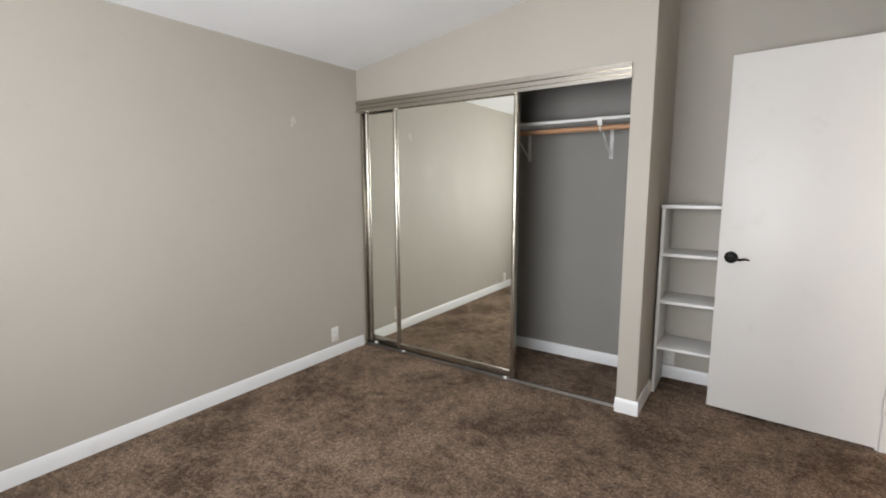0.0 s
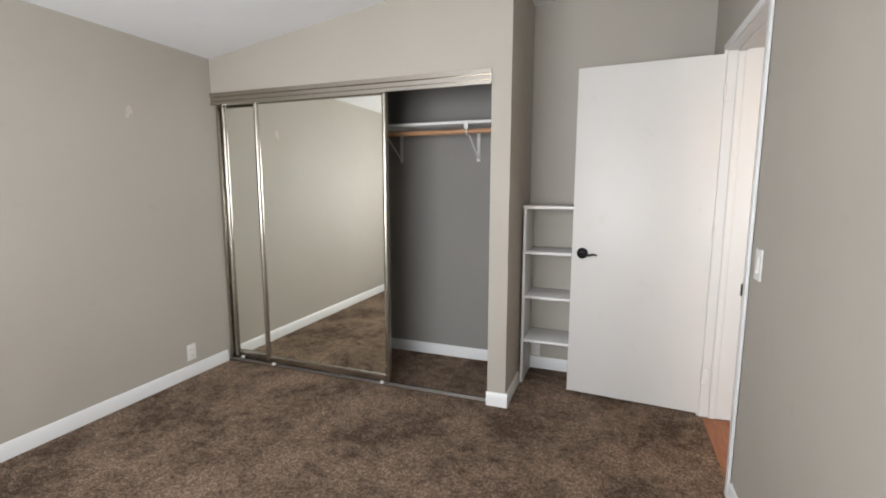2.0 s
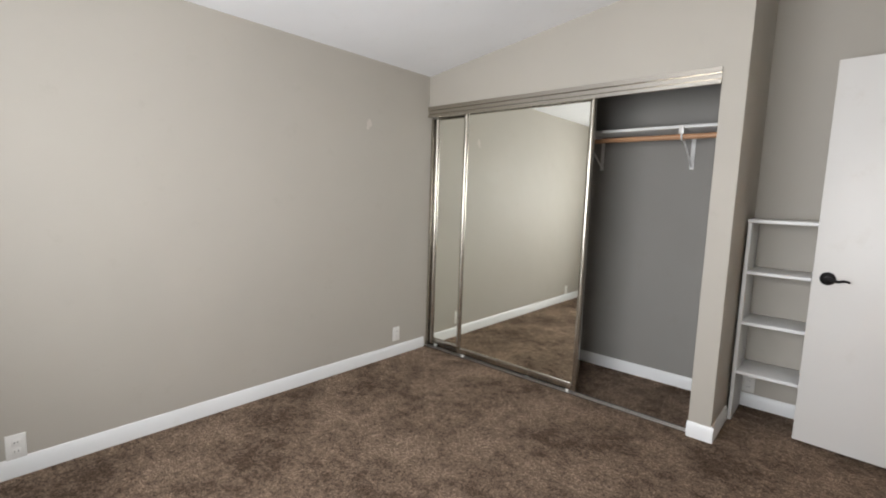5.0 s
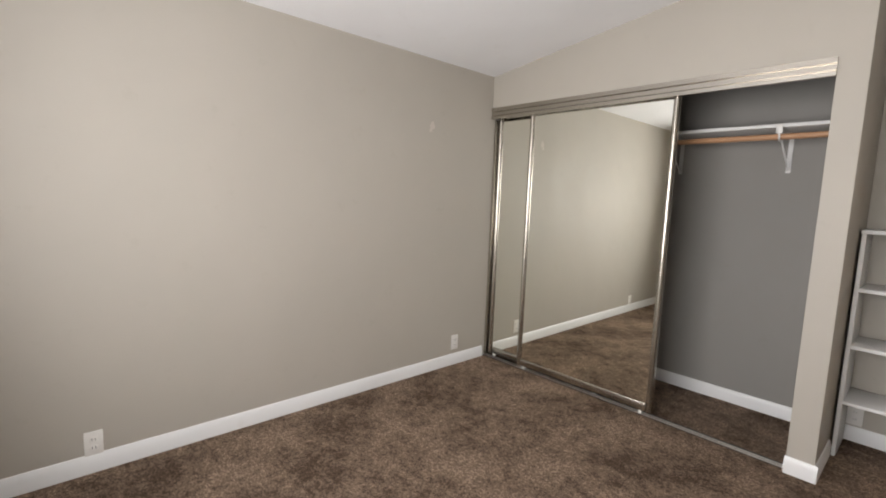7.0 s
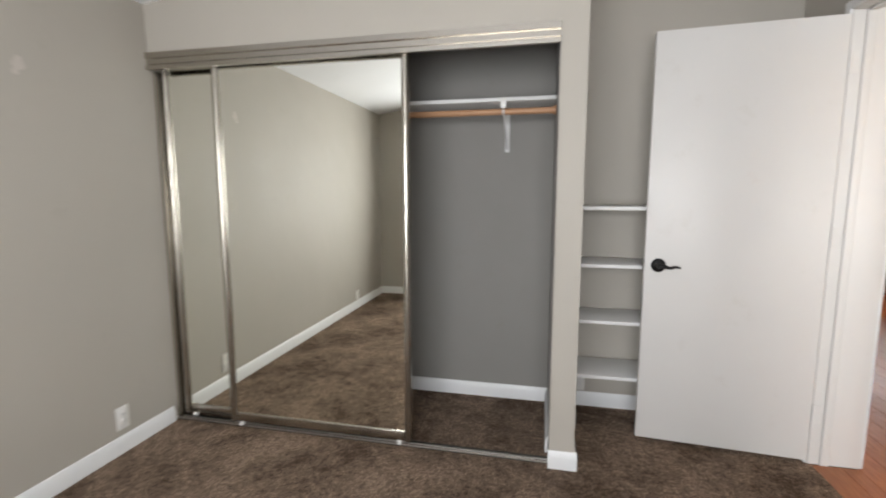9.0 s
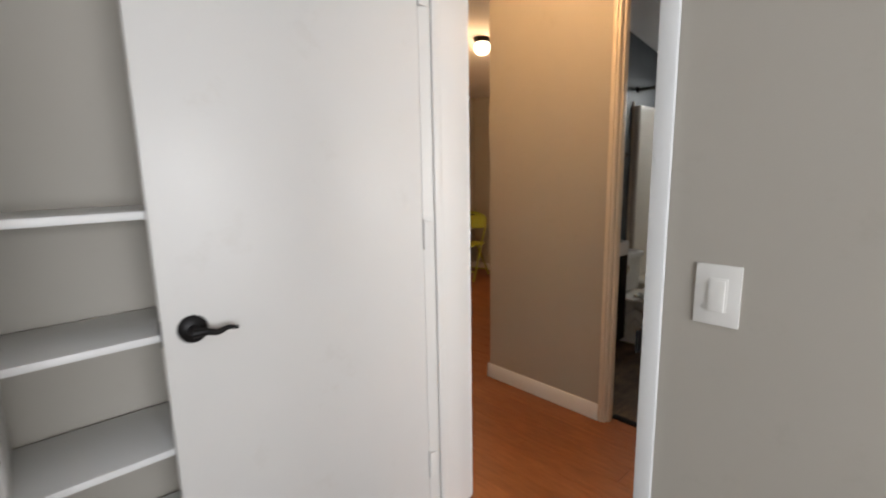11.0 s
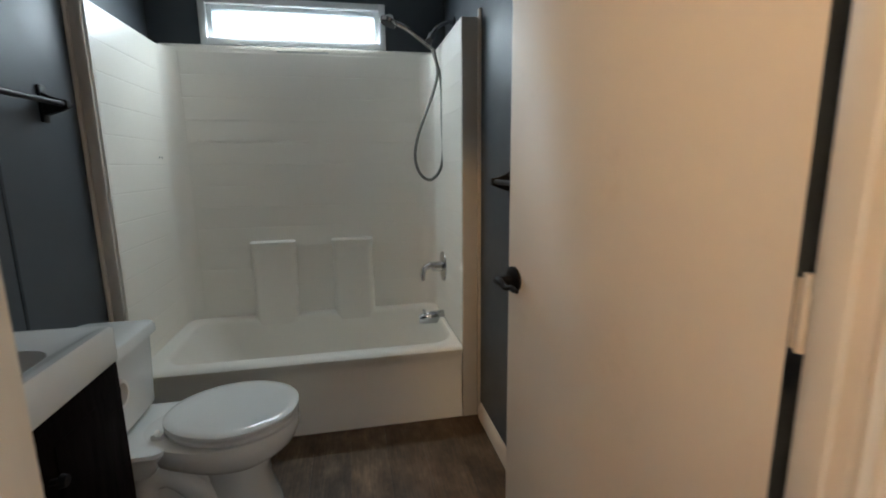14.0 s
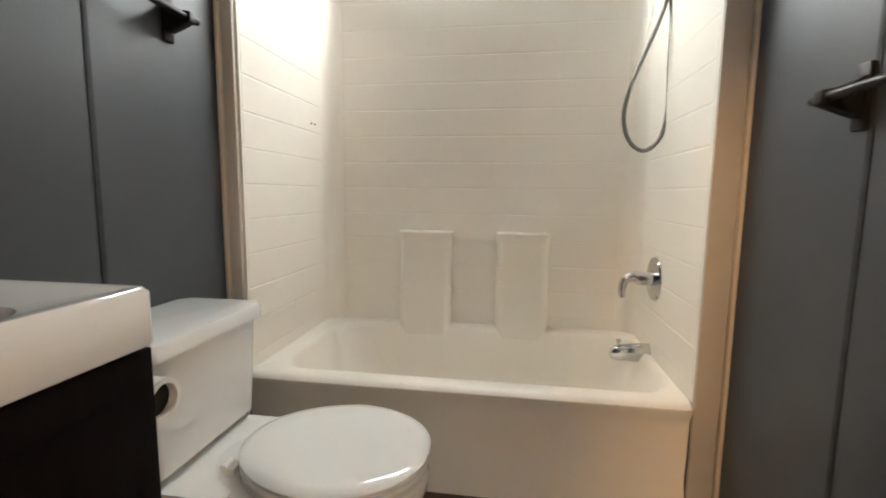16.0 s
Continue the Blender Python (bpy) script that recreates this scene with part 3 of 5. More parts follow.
def window(name, lo, hi, z0, z1, face, axis, material, label, frosted=False, w=0.03, mullion=True, trim=0.03):
    """A framed window in a wall whose room side lies at face; lo-hi along the axis; depth goes outwards."""
    out = 1 if (axis == "y" or face > 0) else -1
    t = thing(name, label, "window", ((lo + hi) / 2, face, z0) if axis == "x" else (face, (lo + hi) / 2, z0), kind="structure")

    def b(bmx, a0, d0, zz0, a1, d1, zz1):
        if axis == "x":
            bx(bmx, a0, face + out * d0, zz0, a1, face + out * d1, zz1)
        else:
            bx(bmx, face + out * d0, a0, zz0, face + out * d1, a1, zz1)

    f = bmesh.new()
    for a0, zz0, a1, zz1 in ((lo, z0, lo + w, z1), (hi - w, z0, hi, z1), (lo + w, z0, hi - w, z0 + w), (lo + w, z1 - w, hi - w, z1)):
        b(f, a0, 0.02, zz0, a1, 0.07, zz1)
    if mullion:
        b(f, (lo + hi) / 2 - 0.018, 0.025, z0 + w, (lo + hi) / 2 + 0.018, 0.065, z1 - w)
    part("window_frame", f, material, t, bevel=0.003)
    c = bmesh.new()
    for a0, zz0, a1, zz1 in ((lo - trim, z0 - trim, lo + 0.003, z1 + trim), (hi - 0.003, z0 - trim, hi + trim, z1 + trim), (lo + 0.003, z0 - trim, hi - 0.003, z0 + 0.003), (lo + 0.003, z1 - 0.003, hi - 0.003, z1 + trim)):
        b(c, a0, -0.014, zz0, a1, 0.018, zz1)
    part("window_casing", c, material, t, bevel=0.003)
    halves = ((lo + w, (lo + hi) / 2 - 0.018), ((lo + hi) / 2 + 0.018, hi - w)) if mullion else ((lo + w, hi - w),)
    for a0, a1 in halves:
        g = bmesh.new()
        b(g, a0, 0.045, z0 + w, a1, 0.049, z1 - w)
        p = part("pane", g, M_FROST if frosted else M_GLASS, t)
        p.visible_shadow = False
    return t


window("window_1", WX0, WX1, WZ0, WZ1, Y_SOUTH, "x", M_TRIM, "white framed sliding bedroom window letting in daylight")
window("window_2", BW_Y0, BW_Y1, BW_Z0, BW_Z1, EAST_X, "y", M_TRIM, "small high white framed frosted bathroom window", True, 0.025, False, 0.03)
window("window_3", 4.3, 6.1, 0.75, 2.0, Y_BED2, "x", M_TRIM, "white framed second bedroom window letting in daylight")
kwin = window("window_4", KW0, KW1, KWZ0, KWZ1, EAST_X, "y", M_TRIM, "white framed kitchen window with blinds")
blind = thing("window_blind", "white horizontal slat blind in the kitchen window", "blind", (EAST_X - 0.03, (KW0 + KW1) / 2, KWZ1))
for i in range(18):
    s = bmesh.new()
    z = KWZ1 - 0.02 - i * 0.034
    hexa(s, [(EAST_X - 0.045, KW0, z - 0.004), (EAST_X - 0.022, KW0, z + 0.004), (EAST_X - 0.022, KW1, z + 0.004), (EAST_X - 0.045, KW1, z - 0.004)], [(EAST_X - 0.045, KW0, z - 0.0025), (EAST_X - 0.022, KW0, z + 0.0055), (EAST_X - 0.022, KW1, z + 0.0055), (EAST_X - 0.045, KW1, z - 0.0025)])
    part("slat", s, M_PLASTIC, blind)
hr = bmesh.new()
bx(hr, EAST_X - 0.05, KW0, KWZ1 - 0.012, EAST_X - 0.0145, KW1, KWZ1 + 0.02)
part("headrail", hr, M_PLASTIC, blind, bevel=0.003)

# plain bright sky beyond the high window
bm = bmesh.new()
bx(bm, 8.0, -2.2, 1.2, 8.02, 2.6, 4.2)
tagged(mesh_object("backdrop", finish(bm), M_SKYCARD), "bright white overcast sky outside the bathroom window", "sky", "", "structure")

# outdoors: one ground sheet
bm = bmesh.new()
bx(bm, -400, -400, -0.55, 400, 400, -0.45)
tagged(mesh_object("ground", finish(bm), M_GRASS), "dry green lawn outside the windows", "ground", "", "structure")

# ---------------------------------------------------------------- bedroom: closet
closet_track = thing("closet_track", "brushed metal head rail and floor track of the sliding closet doors", "track", (1.03, 0.03, 0), kind="structure")
b = bmesh.new()
prof = [(-0.014, 1.905), (-0.014, 1.925), (-0.008, 1.932), (-0.008, 1.956), (-0.016, 1.962), (-0.016, 1.988), (0.0, 1.988), (0.0, 1.912), (0.010, 1.912), (0.010, 1.905)]
loft(b, [[(x, y, z) for y, z in prof] for x in (0.0, 2.065)])
part("head_rail", b, M_NICKEL, closet_track)
b = bmesh.new()
bx(b, 0.0, 0.012, 1.945, 2.065, 0.088, HEAD - 0.001)
part("upper_channel", b, M_BRONZE, closet_track, "dark inner channel of the head rail")
for y0, y1, z in ((0.020, 0.076, 0.005), (0.021, 0.0235, 0.012), (0.043, 0.0460, 0.013)):
    b = bmesh.new()
    bx(b, 0.0, y0, 0.0 if z < 0.01 else 0.005, 2.065, y1, z)
    part("floor_track" if z < 0.01 else "track_rib", b, M_BRONZE if z < 0.01 else M_ALU, closet_track)
b = bmesh.new()
bx(b, 0.0, 0.030, 0.0, 0.022, 0.095, 1.905)
part("side_channel", b, M_NICKEL, closet_track, bevel=0.003)


def mirror_door(x0, x1, y, label):
    t = thing("mirror_closet_door", label, "closet door", ((x0 + x1) / 2, y, 0.017), "sliding closet doors")
    z0, z1, w, d = 0.028, 1.935, 0.036, 0.024
    for a in (x0, x1 - w):
        s = bmesh.new()
        n = 9
        ring = [(a + w / 2 - (w / 2) * math.cos(math.pi * i / (n - 1)), y + 0.010 - 0.020 * math.sin(math.pi * i / (n - 1))) for i in range(n)]
        ring += [(a + w, y + d), (a, y + d)]
        loft(s, [[(px, py, z) for px, py in ring] for z in (z0, z1)])
        part("stile", s, M_NICKEL, t, "brushed metal rounded stile")
    for za, zb in ((z0, z0 + 0.050), (z1 - 0.022, z1)):
        s = bmesh.new()
        bx(s, x0 + w, y + 0.001, za, x1 - w, y + d - 0.001, zb)
        part("rail", s, M_NICKEL, t, "brushed metal rail", bevel=0.004)
    s = bmesh.new()
    bx(s, x0 + w - 0.002, y + 0.009, z0 + 0.050, x1 - w + 0.002, y + 0.014, z1 - 0.022)
    part("mirror", s, M_MIRROR, t, "clear mirror pane reflecting the bedroom")
    for a in (x0 + 0.055, x1 - 0.075):
        s = bmesh.new()
        bx(s, a, y - 0.003, 0.0055, a + 0.020, y + d, z0)
        part("guide", s, M_PLASTIC, t, "small white plastic floor guide", bevel=0.003)
    return t


mirror_door(0.352, 1.390, 0.020, "sliding mirror closet door in a brushed metal frame")
mirror_door(0.024, 1.062, 0.056, "sliding mirror closet door half hidden behind the other")

shelf = thing("closet_shelf", "white painted closet shelf with cleats above a wooden rod", "shelf", (1.03, 0.54, 1.747))
b = bmesh.new()
bx(b, 0.002, 0.385, 1.75, 2.063, 0.698, 1.769)
part("board", b, M_SHELF, shelf, bevel=0.002)
rod = thing("closet_rod", "reddish pine closet rod carried by white brackets", "rod", (1.03, 0.42, 1.702))
b = bmesh.new()
cyl(b, (0.005, 0.42, 1.702), (2.059, 0.42, 1.702), 0.0165, seg=20)
part("pole", b, M_ROD, rod)
b = bmesh.new()
cyl(b, (2.048, 0.42, 1.702), (2.0605, 0.42, 1.702), 0.024, seg=20)
part("socket", b, M_ROD, rod, "wooden round end socket")
for bxp in (1.170, 1.792):
    t = thing("shelf_bracket", "white enamelled steel bracket holding closet shelf and rod", "bracket", (bxp, 0.69, 1.532), "closet brackets")
    s = bmesh.new()
    bx(s, bxp - 0.012, 0.40, 1.745, bxp + 0.012, 0.699, 1.75)
    part("arm", s, M_SHELF, t)
    s = bmesh.new()
    bx(s, bxp - 0.012, 0.6955, 1.517, bxp + 0.012, 0.6995, 1.744)
    part("wall_plate", s, M_SHELF, t)
    s = bmesh.new()
    tube(s, [(bxp, 0.695, 1.532), (bxp, 0.60, 1.597), (bxp, 0.47, 1.677), (bxp, 0.425, 1.745)], 0.0052, 8)
    part("brace", s, M_SHELF, t)
    s = bmesh.new()
    tube(s, spline([(bxp, 0.40, 1.745), (bxp, 0.393, 1.712), (bxp, 0.402, 1.687), (bxp, 0.42, 1.68), (bxp, 0.440, 1.689)], 5), 0.0055, 8)
    part("rod_hook", s, M_SHELF, t)
    s = bmesh.new()
    bx(s, bxp - 0.015, 0.381, 1.717, bxp + 0.015, 0.385, 1.769)
    part("front_clip", s, M_PLASTIC, t, bevel=0.001)

# ---------------------------------------------------------------- bedroom: alcove shelf unit
SX0, SX1, SY0 = 2.192, 2.800, 0.392
unit = thing("shelf_unit", "narrow open white shelf unit with four empty shelves in the alcove", "shelf unit", (2.5, 0.55, 0))
for a0, a1 in ((SX0, SX0 + 0.018), (SX1 - 0.018, SX1)):
    s = bmesh.new()
    bx(s, a0, SY0, 0.0, a1, 0.684, 1.190)
    part("side_panel", s, M_SHELF, unit, bevel=0.0015)
for z in (0.309, 0.610, 0.910):
    s = bmesh.new()
    bx(s, SX0 + 0.018, SY0 + 0.002, z - 0.018, SX1 - 0.018, 0.684, z)
    part("shelf", s, M_SHELF, unit, bevel=0.0015)
s = bmesh.new()
bx(s, SX0 - 0.004, SY0 - 0.008, 1.1905, SX1 + 0.004, 0.686, 1.210)
part("top", s, M_SHELF, unit, bevel=0.002)


def outlet(at, face, label, toggle=False):
    """A wall plate at a point of the wall; face: the way it looks."""
    t = thing("light_switch" if toggle else "wall_outlet", label, "switch" if toggle else "outlet", at, "" if toggle else "wall outlets")
    n = Vector(face)
    side = Vector((-n.y, n.x, 0))
    p = Vector(at)

    def slab(s0, s1, z0, z1, d0, d1):
        s = bmesh.new()
        low = [p + side * a + n * d + Vector((0, 0, z0)) for a, d in ((s0, d0), (s1, d0), (s1, d1), (s0, d1))]
        hexa(s, low, [q + Vector((0, 0, z1 - z0)) for q in low])
        return s

    hw, hh = (0.040, 0.060) if toggle else (0.035, 0.057)
    part("plate", slab(-hw, hw, -hh, hh, 0.0005, 0.006), M_PLASTIC, t, bevel=0.002)
    if toggle:
        part("rocker_frame", slab(-0.018, 0.018, -0.034, 0.034, 0.006, 0.0075), M_PLASTIC, t, bevel=0.001)
        s = bmesh.new()
        low = [p + side * a + n * d + Vector((0, 0, -0.030)) for a, d in ((-0.014, 0.007), (0.014, 0.007), (0.014, 0.013), (-0.014, 0.013))]
        hexa(s, low, [p + side * a + n * d + Vector((0, 0, 0.030)) for a, d in ((-0.014, 0.007), (0.014, 0.007), (0.014, 0.009), (-0.014, 0.009))])
        part("rocker", s, M_PLASTIC, t, bevel=0.0008)
    else:
        for zc in (-0.020, 0.020):
            f = part("socket", slab(-0.015, 0.015, zc - 0.013, zc + 0.013, 0.006, 0.008), M_PLASTIC, t, bevel=0.002)
            # thin black bars stand for the shade inside the slots
            for sc in (-0.006, 0.006):
                part("slot", slab(sc - 0.001, sc + 0.001, zc - 0.004, zc + 0.005, 0.0078, 0.0084), M_BLACK, f)
        s = bmesh.new()
        cyl(s, p + n * 0.006, p + n * 0.0075, 0.003, seg=10)
        part("screw", s, M_PLASTIC, t)
    return t


outlet((0.0, -0.316, 0.175), (1, 0, 0), "white plastic double socket low on the greige wall")
outlet((0.0, -2.560, 0.135), (1, 0, 0), "white plastic double socket just above the baseboard")
outlet((2.245, Y_BACK, 0.150), (0, -1, 0), "white plastic double socket under the shelf unit")
outlet((X_DOORWALL, -0.580, 1.040), (-1, 0, 0), "white rocker light switch beside the bedroom door", True)
outlet((EAST_X - 0.030, -1.918, 0.165), (-1, 0, 0), "white plastic double socket in the second bedroom")

cable = thing("cable_end", "short white cable end curling out of the carpet edge", "cable", (EAST_X - 0.05, -3.43, 0.0))
b = bmesh.new()
tube(b, spline([(EAST_X - 0.034, -3.435, 0.0), (EAST_X - 0.040, -3.432, 0.05), (EAST_X - 0.050, -3.425, 0.082), (EAST_X - 0.066, -3.412, 0.088), (EAST_X - 0.076, -3.402, 0.072)], 5), 0.004, 8)
part("sheath", b, M_PLASTIC, cable)

# spackled patch and scuffs on the wall
for y, z, r in ((-0.614, 1.783, 0.022), (-0.628, 1.750, 0.012)):
    s = bmesh.new()
    ring = [(0.0008, y + r * (1 + 0.25 * math.sin(3 * a + z * 9)) * math.cos(a), z + 1.25 * r * math.sin(a)) for a in (2 * math.pi * i / 14 for i in range(14))]
    loft(s, [[(0.0, q[1], q[2]) for q in ring], ring])
    tagged(mesh_object("wall_patch", finish(s), M_SCUFF), "small pale spackle patch on the greige wall", "wall patch", "", "structure")

# ---------------------------------------------------------------- doors


def lever_handle(parent, at, n, along, name="door_handle"):
    """A lever with its rose at a point of a door face; n: out of the face; along: the way the lever points."""
    p, n, a = Vector(at), Vector(n).normalized(), Vector(along).normalized()
    s = bmesh.new()
    cyl(s, p, p + n * 0.006, 0.034, 0.034, 28)
    cyl(s, p + n * 0.006, p + n * 0.014, 0.033, 0.022, 28)
    cyl(s, p + n * 0.014, p + n * 0.045, 0.013, 0.011, 20)
    h = part(name, s, M_BLACK, parent, "oil-rubbed black lever handle")
    s = bmesh.new()
    up = Vector((0, 0, 1))
    pts = spline([p + n * 0.044 - a * 0.008, p + n * 0.050 + a * 0.018 + up * 0.002, p + n * 0.050 + a * 0.045 - up * 0.005, p + n * 0.048 + a * 0.070 + up * 0.001, p + n * 0.046 + a * 0.092 - up * 0.005], 6)
    tube(s, pts, 0.008, 12, [0.0105 - 0.006 * i / (len(pts) - 1) for i in range(len(pts))])
    part("lever", s, M_BLACK, h)
    return h


def door(name, hinge, free, z0, z1, thick, side, material, label, slant=0.0):
    """A flush door leaf from its hinge edge to its free edge (points of the face); side: +1 if the body lies left of that way; slant: how far the hinge edge is planed back."""
    h, f = Vector((*hinge, 0)), Vector((*free, 0))
    d = (f - h).normalized()
    n = Vector((-d.y, d.x, 0)) * side
    s = bmesh.new()
    low = [h + Vector((0, 0, z0)), f + Vector((0, 0, z0)), f + n * thick + Vector((0, 0, z0)), h + n * thick + d * slant + Vector((0, 0, z0))]
    hexa(s, low, [q + Vector((0, 0, z1 - z0)) for q in low])
    o = tagged(mesh_object(name, finish(s, 0.002), material), label, "door", "", "structure")
    return o, d, n


door_1, d1, n1 = door("door_1", (3.262, 0.286), (2.508, 0.346), 0.018, 2.030, 0.035, -1, M_DOOR, "white flush bedroom door standing open against the alcove")
face = Vector((3.262, 0.286, 0)) + d1 * 0.692
lever_handle(door_1, (face.x, face.y, 0.924), -n1, -d1)
lever_handle(door_1, (face.x + n1.x * 0.035, face.y + n1.y * 0.035, 0.924), n1, -d1)
s = bmesh.new()
fe = Vector((3.262, 0.286, 0)) + d1 * (Vector((2.508, 0.346, 0)) - Vector((3.262, 0.286, 0))).length
low = [fe + n1 * a + d1 * b_ + Vector((0, 0, 0.89)) for a, b_ in ((0.006, -0.001), (0.029, -0.001), (0.029, 0.0015), (0.006, 0.0015))]
hexa(s, low, [q + Vector((0, 0, 0.06)) for q in low])
part("latch_plate", s, M_BLACK, door_1)


def hinge_set(parent, x, y, zs, material, wx=0.012, wy=0.03):
    for z in zs:
        s = bmesh.new()
        cyl(s, (x, y, z - 0.045), (x, y, z + 0.045), 0.006, seg=12)
        cyl(s, (x, y, z + 0.045), (x, y, z + 0.051), 0.0045, seg=10)
        bx(s, x + 0.002, y - 0.0015, z - 0.044, x + wx + 0.02, y + 0.0015, z + 0.044)
        part("hinge", s, material, parent)


hinge_set(door_1, 3.266, 0.282, (0.25, 1.08, 1.83), M_DOOR)
b = bmesh.new()
bx(b, X_DOORWALL + 0.012, DY0 - 0.001, 0.875, X_DOORWALL + 0.040, DY0 + 0.0015, 0.940)
bx(b, 3.2505, DY0 + 0.0016, 0.886, X_DOORWALL + 0.004, DY0 + 0.0065, 0.936)
tagged(mesh_object("strike_plate", finish(b), M_BLACK), "black strike plate in the white door frame", "strike plate", "", "structure")

door_2, d2, n2 = door("door_2", (4.5130, -0.5655), (5.180, -0.447), 0.012, 2.030, 0.022, -1, M_CREAM, "cream flush bathroom door standing open along the wall", 0.030)
face = Vector((4.506, -0.567, 0)) + d2 * 0.655
lever_handle(door_2, (face.x, face.y, 0.892), -n2, -d2)
lever_handle(door_2, (face.x + n2.x * 0.022, face.y + n2.y * 0.022, 0.892), n2, -d2)
for z in (0.22, 1.0, 1.82):
    s = bmesh.new()
    cyl(s, (4.5020, -0.571, z - 0.045), (4.5020, -0.571, z + 0.045), 0.0065, seg=14)
    cyl(s, (4.5020, -0.571, z + 0.045), (4.5020, -0.571, z + 0.052), 0.0055, seg=10)
    bx(s, 4.490, -0.5745, z - 0.044, 4.503, -0.5720, z + 0.044)
    bx(s, 4.502, -0.5745, z - 0.044, 4.5175, -0.5720, z + 0.044)
    part("hinge", s, M_CREAMTRIM, door_2, "paint-covered butt hinge")
strike = thing("strike_plate", "brass strike plate in the cream door frame", "strike plate", (B2X1, -0.698, 0.89), kind="structure")
b = bmesh.new()
bx(b, B2X1 - 0.0022, -0.727, 0.856, B2X1 + 0.001, -0.688, 0.926)
part("plate", b, M_BRASS, strike, bevel=0.0008)
# dark slab on the plate instead of a shaded hole
b = bmesh.new()
bx(b, B2X1 - 0.0030, -0.714, 0.874, B2X1 - 0.0020, -0.698, 0.906)
part("latch_hole_shade", b, M_DARK, strike)
for z in (0.865, 0.915):
    b = bmesh.new()
    cyl(b, (B2X1 - 0.0035, -0.707, z), (B2X1 - 0.002, -0.707, z), 0.003, seg=10)
    part("screw", b, M_BRASS, strike)

# ---------------------------------------------------------------- bathroom: tub with surround
TX0, RIM, Y0, Y1 = 6.010, 0.357, BATH_R + 0.003, BATH_L - 0.003
cy, hy = (Y0 + Y1) / 2, (Y1 - Y0) / 2
tub = thing("bathtub", "ivory fibreglass alcove tub with moulded wall surround", "bathtub", (6.37, cy, 0))
b = bmesh.new()
xc, hx = (TX0 + EAST_X - 0.004) / 2, (EAST_X - 0.004 - TX0) / 2
FL0, FL1 = -0.533, 0.838  # where the flat front edges meet the rim
cf, hf = (FL0 + FL1) / 2, (FL1 - FL0) / 2
rings = [
    rrect(xc + 0.010, cf, hx - 0.010, hf, 0.006, 0.0, 8), rrect(xc + 0.013, cf, hx - 0.013, hf, 0.006, 0.085, 8), rrect(xc + 0.016, cf, hx - 0.016, hf, 0.006, 0.100, 8), rrect(xc + 0.014, cf, hx - 0.014, hf, 0.006, 0.280, 8),
    rrect(xc + 0.010, cf, hx - 0.010, hf, 0.008, 0.312, 8), rrect(xc + 0.003, cf, hx - 0.003, hf, 0.010, 0.332, 8), rrect(xc + 0.002, cf, hx - 0.003, hf, 0.012, 0.343, 8), rrect(xc + 0.006, cf, hx - 0.008, hf - 0.001, 0.014, RIM - 0.004, 8), rrect(xc + 0.014, cf, hx - 0.018, hf - 0.002, 0.016, RIM, 8),
    rrect(xc + 0.005, cy - 0.005, hx - 0.068, hy - 0.105, 0.110, RIM + 0.001, 8), rrect(xc + 0.005, cy - 0.008, hx - 0.078, hy - 0.116, 0.112, RIM - 0.006, 8), rrect(xc + 0.005, cy - 0.008, hx - 0.086, hy - 0.124, 0.115, RIM - 0.022, 8),
    rrect(xc + 0.005, cy - 0.030, hx - 0.105, hy - 0.175, 0.120, 0.180, 8), rrect(xc + 0.005, cy - 0.045, hx - 0.135, hy - 0.230, 0.120, 0.075, 8), rrect(xc + 0.005, cy - 0.050, hx - 0.185, hy - 0.300, 0.100, 0.060, 8)]
loft(b, rings)
part("basin", b, M_TUB, tub, "ivory fibreglass tub basin and apron")

SUR_TOP, BACKX, SL, SR = 1.775, 6.722, BATH_L - 0.058, BATH_R + 0.080
b = bmesh.new()
R = 0.07
path = [(TX0 + 0.030, SL), (BACKX - R, SL)]
path += [(BACKX - R + R * math.sin(a), SL - R + R * math.cos(a)) for a in (math.pi / 2 * i / 8 for i in range(1, 9))]
path += [(BACKX - R + R * math.cos(a), SR + R - R * math.sin(a)) for a in (math.pi / 2 * i / 8 for i in range(0, 9))]
path += [(TX0 + 0.030, SR)]
outer = [(TX0 + 0.030, BATH_R + 0.002), (EAST_X - 0.002, BATH_R + 0.002), (EAST_X - 0.002, BATH_L - 0.002), (TX0 + 0.030, BATH_L - 0.002)]
loop = path + outer
zr = [RIM - 0.004, SUR_TOP - 0.012, SUR_TOP]
loft(b, [[(x, y, z) for x, y in loop] for z in zr], True, True)
part("surround", b, M_TUB, tub, "ivory moulded wall surround with a tile pattern")
# raised tile faces of the surround
b = bmesh.new()
TW, TH, G, D = 9.0, 0.113, 0.0035, 0.0009


def tile_face(bmx, a0, a1, z0, z1, put):
    e = 0.0024
    low = [put(a0, z0, 0), put(a1, z0, 0), put(a1, z1, 0), put(a0, z1, 0)]
    high = [put(a0 + e, z0 + e, D), put(a1 - e, z0 + e, D), put(a1 - e, z1 - e, D), put(a0 + e, z1 - e, D)]
    v = [bmx.verts.new(q) for q in (*low, *high)]
    for f in ((4, 5, 6, 7), (0, 1, 5, 4), (1, 2, 6, 5), (2, 3, 7, 6), (3, 0, 4, 7)):
        bmx.faces.new([v[i] for i in f])


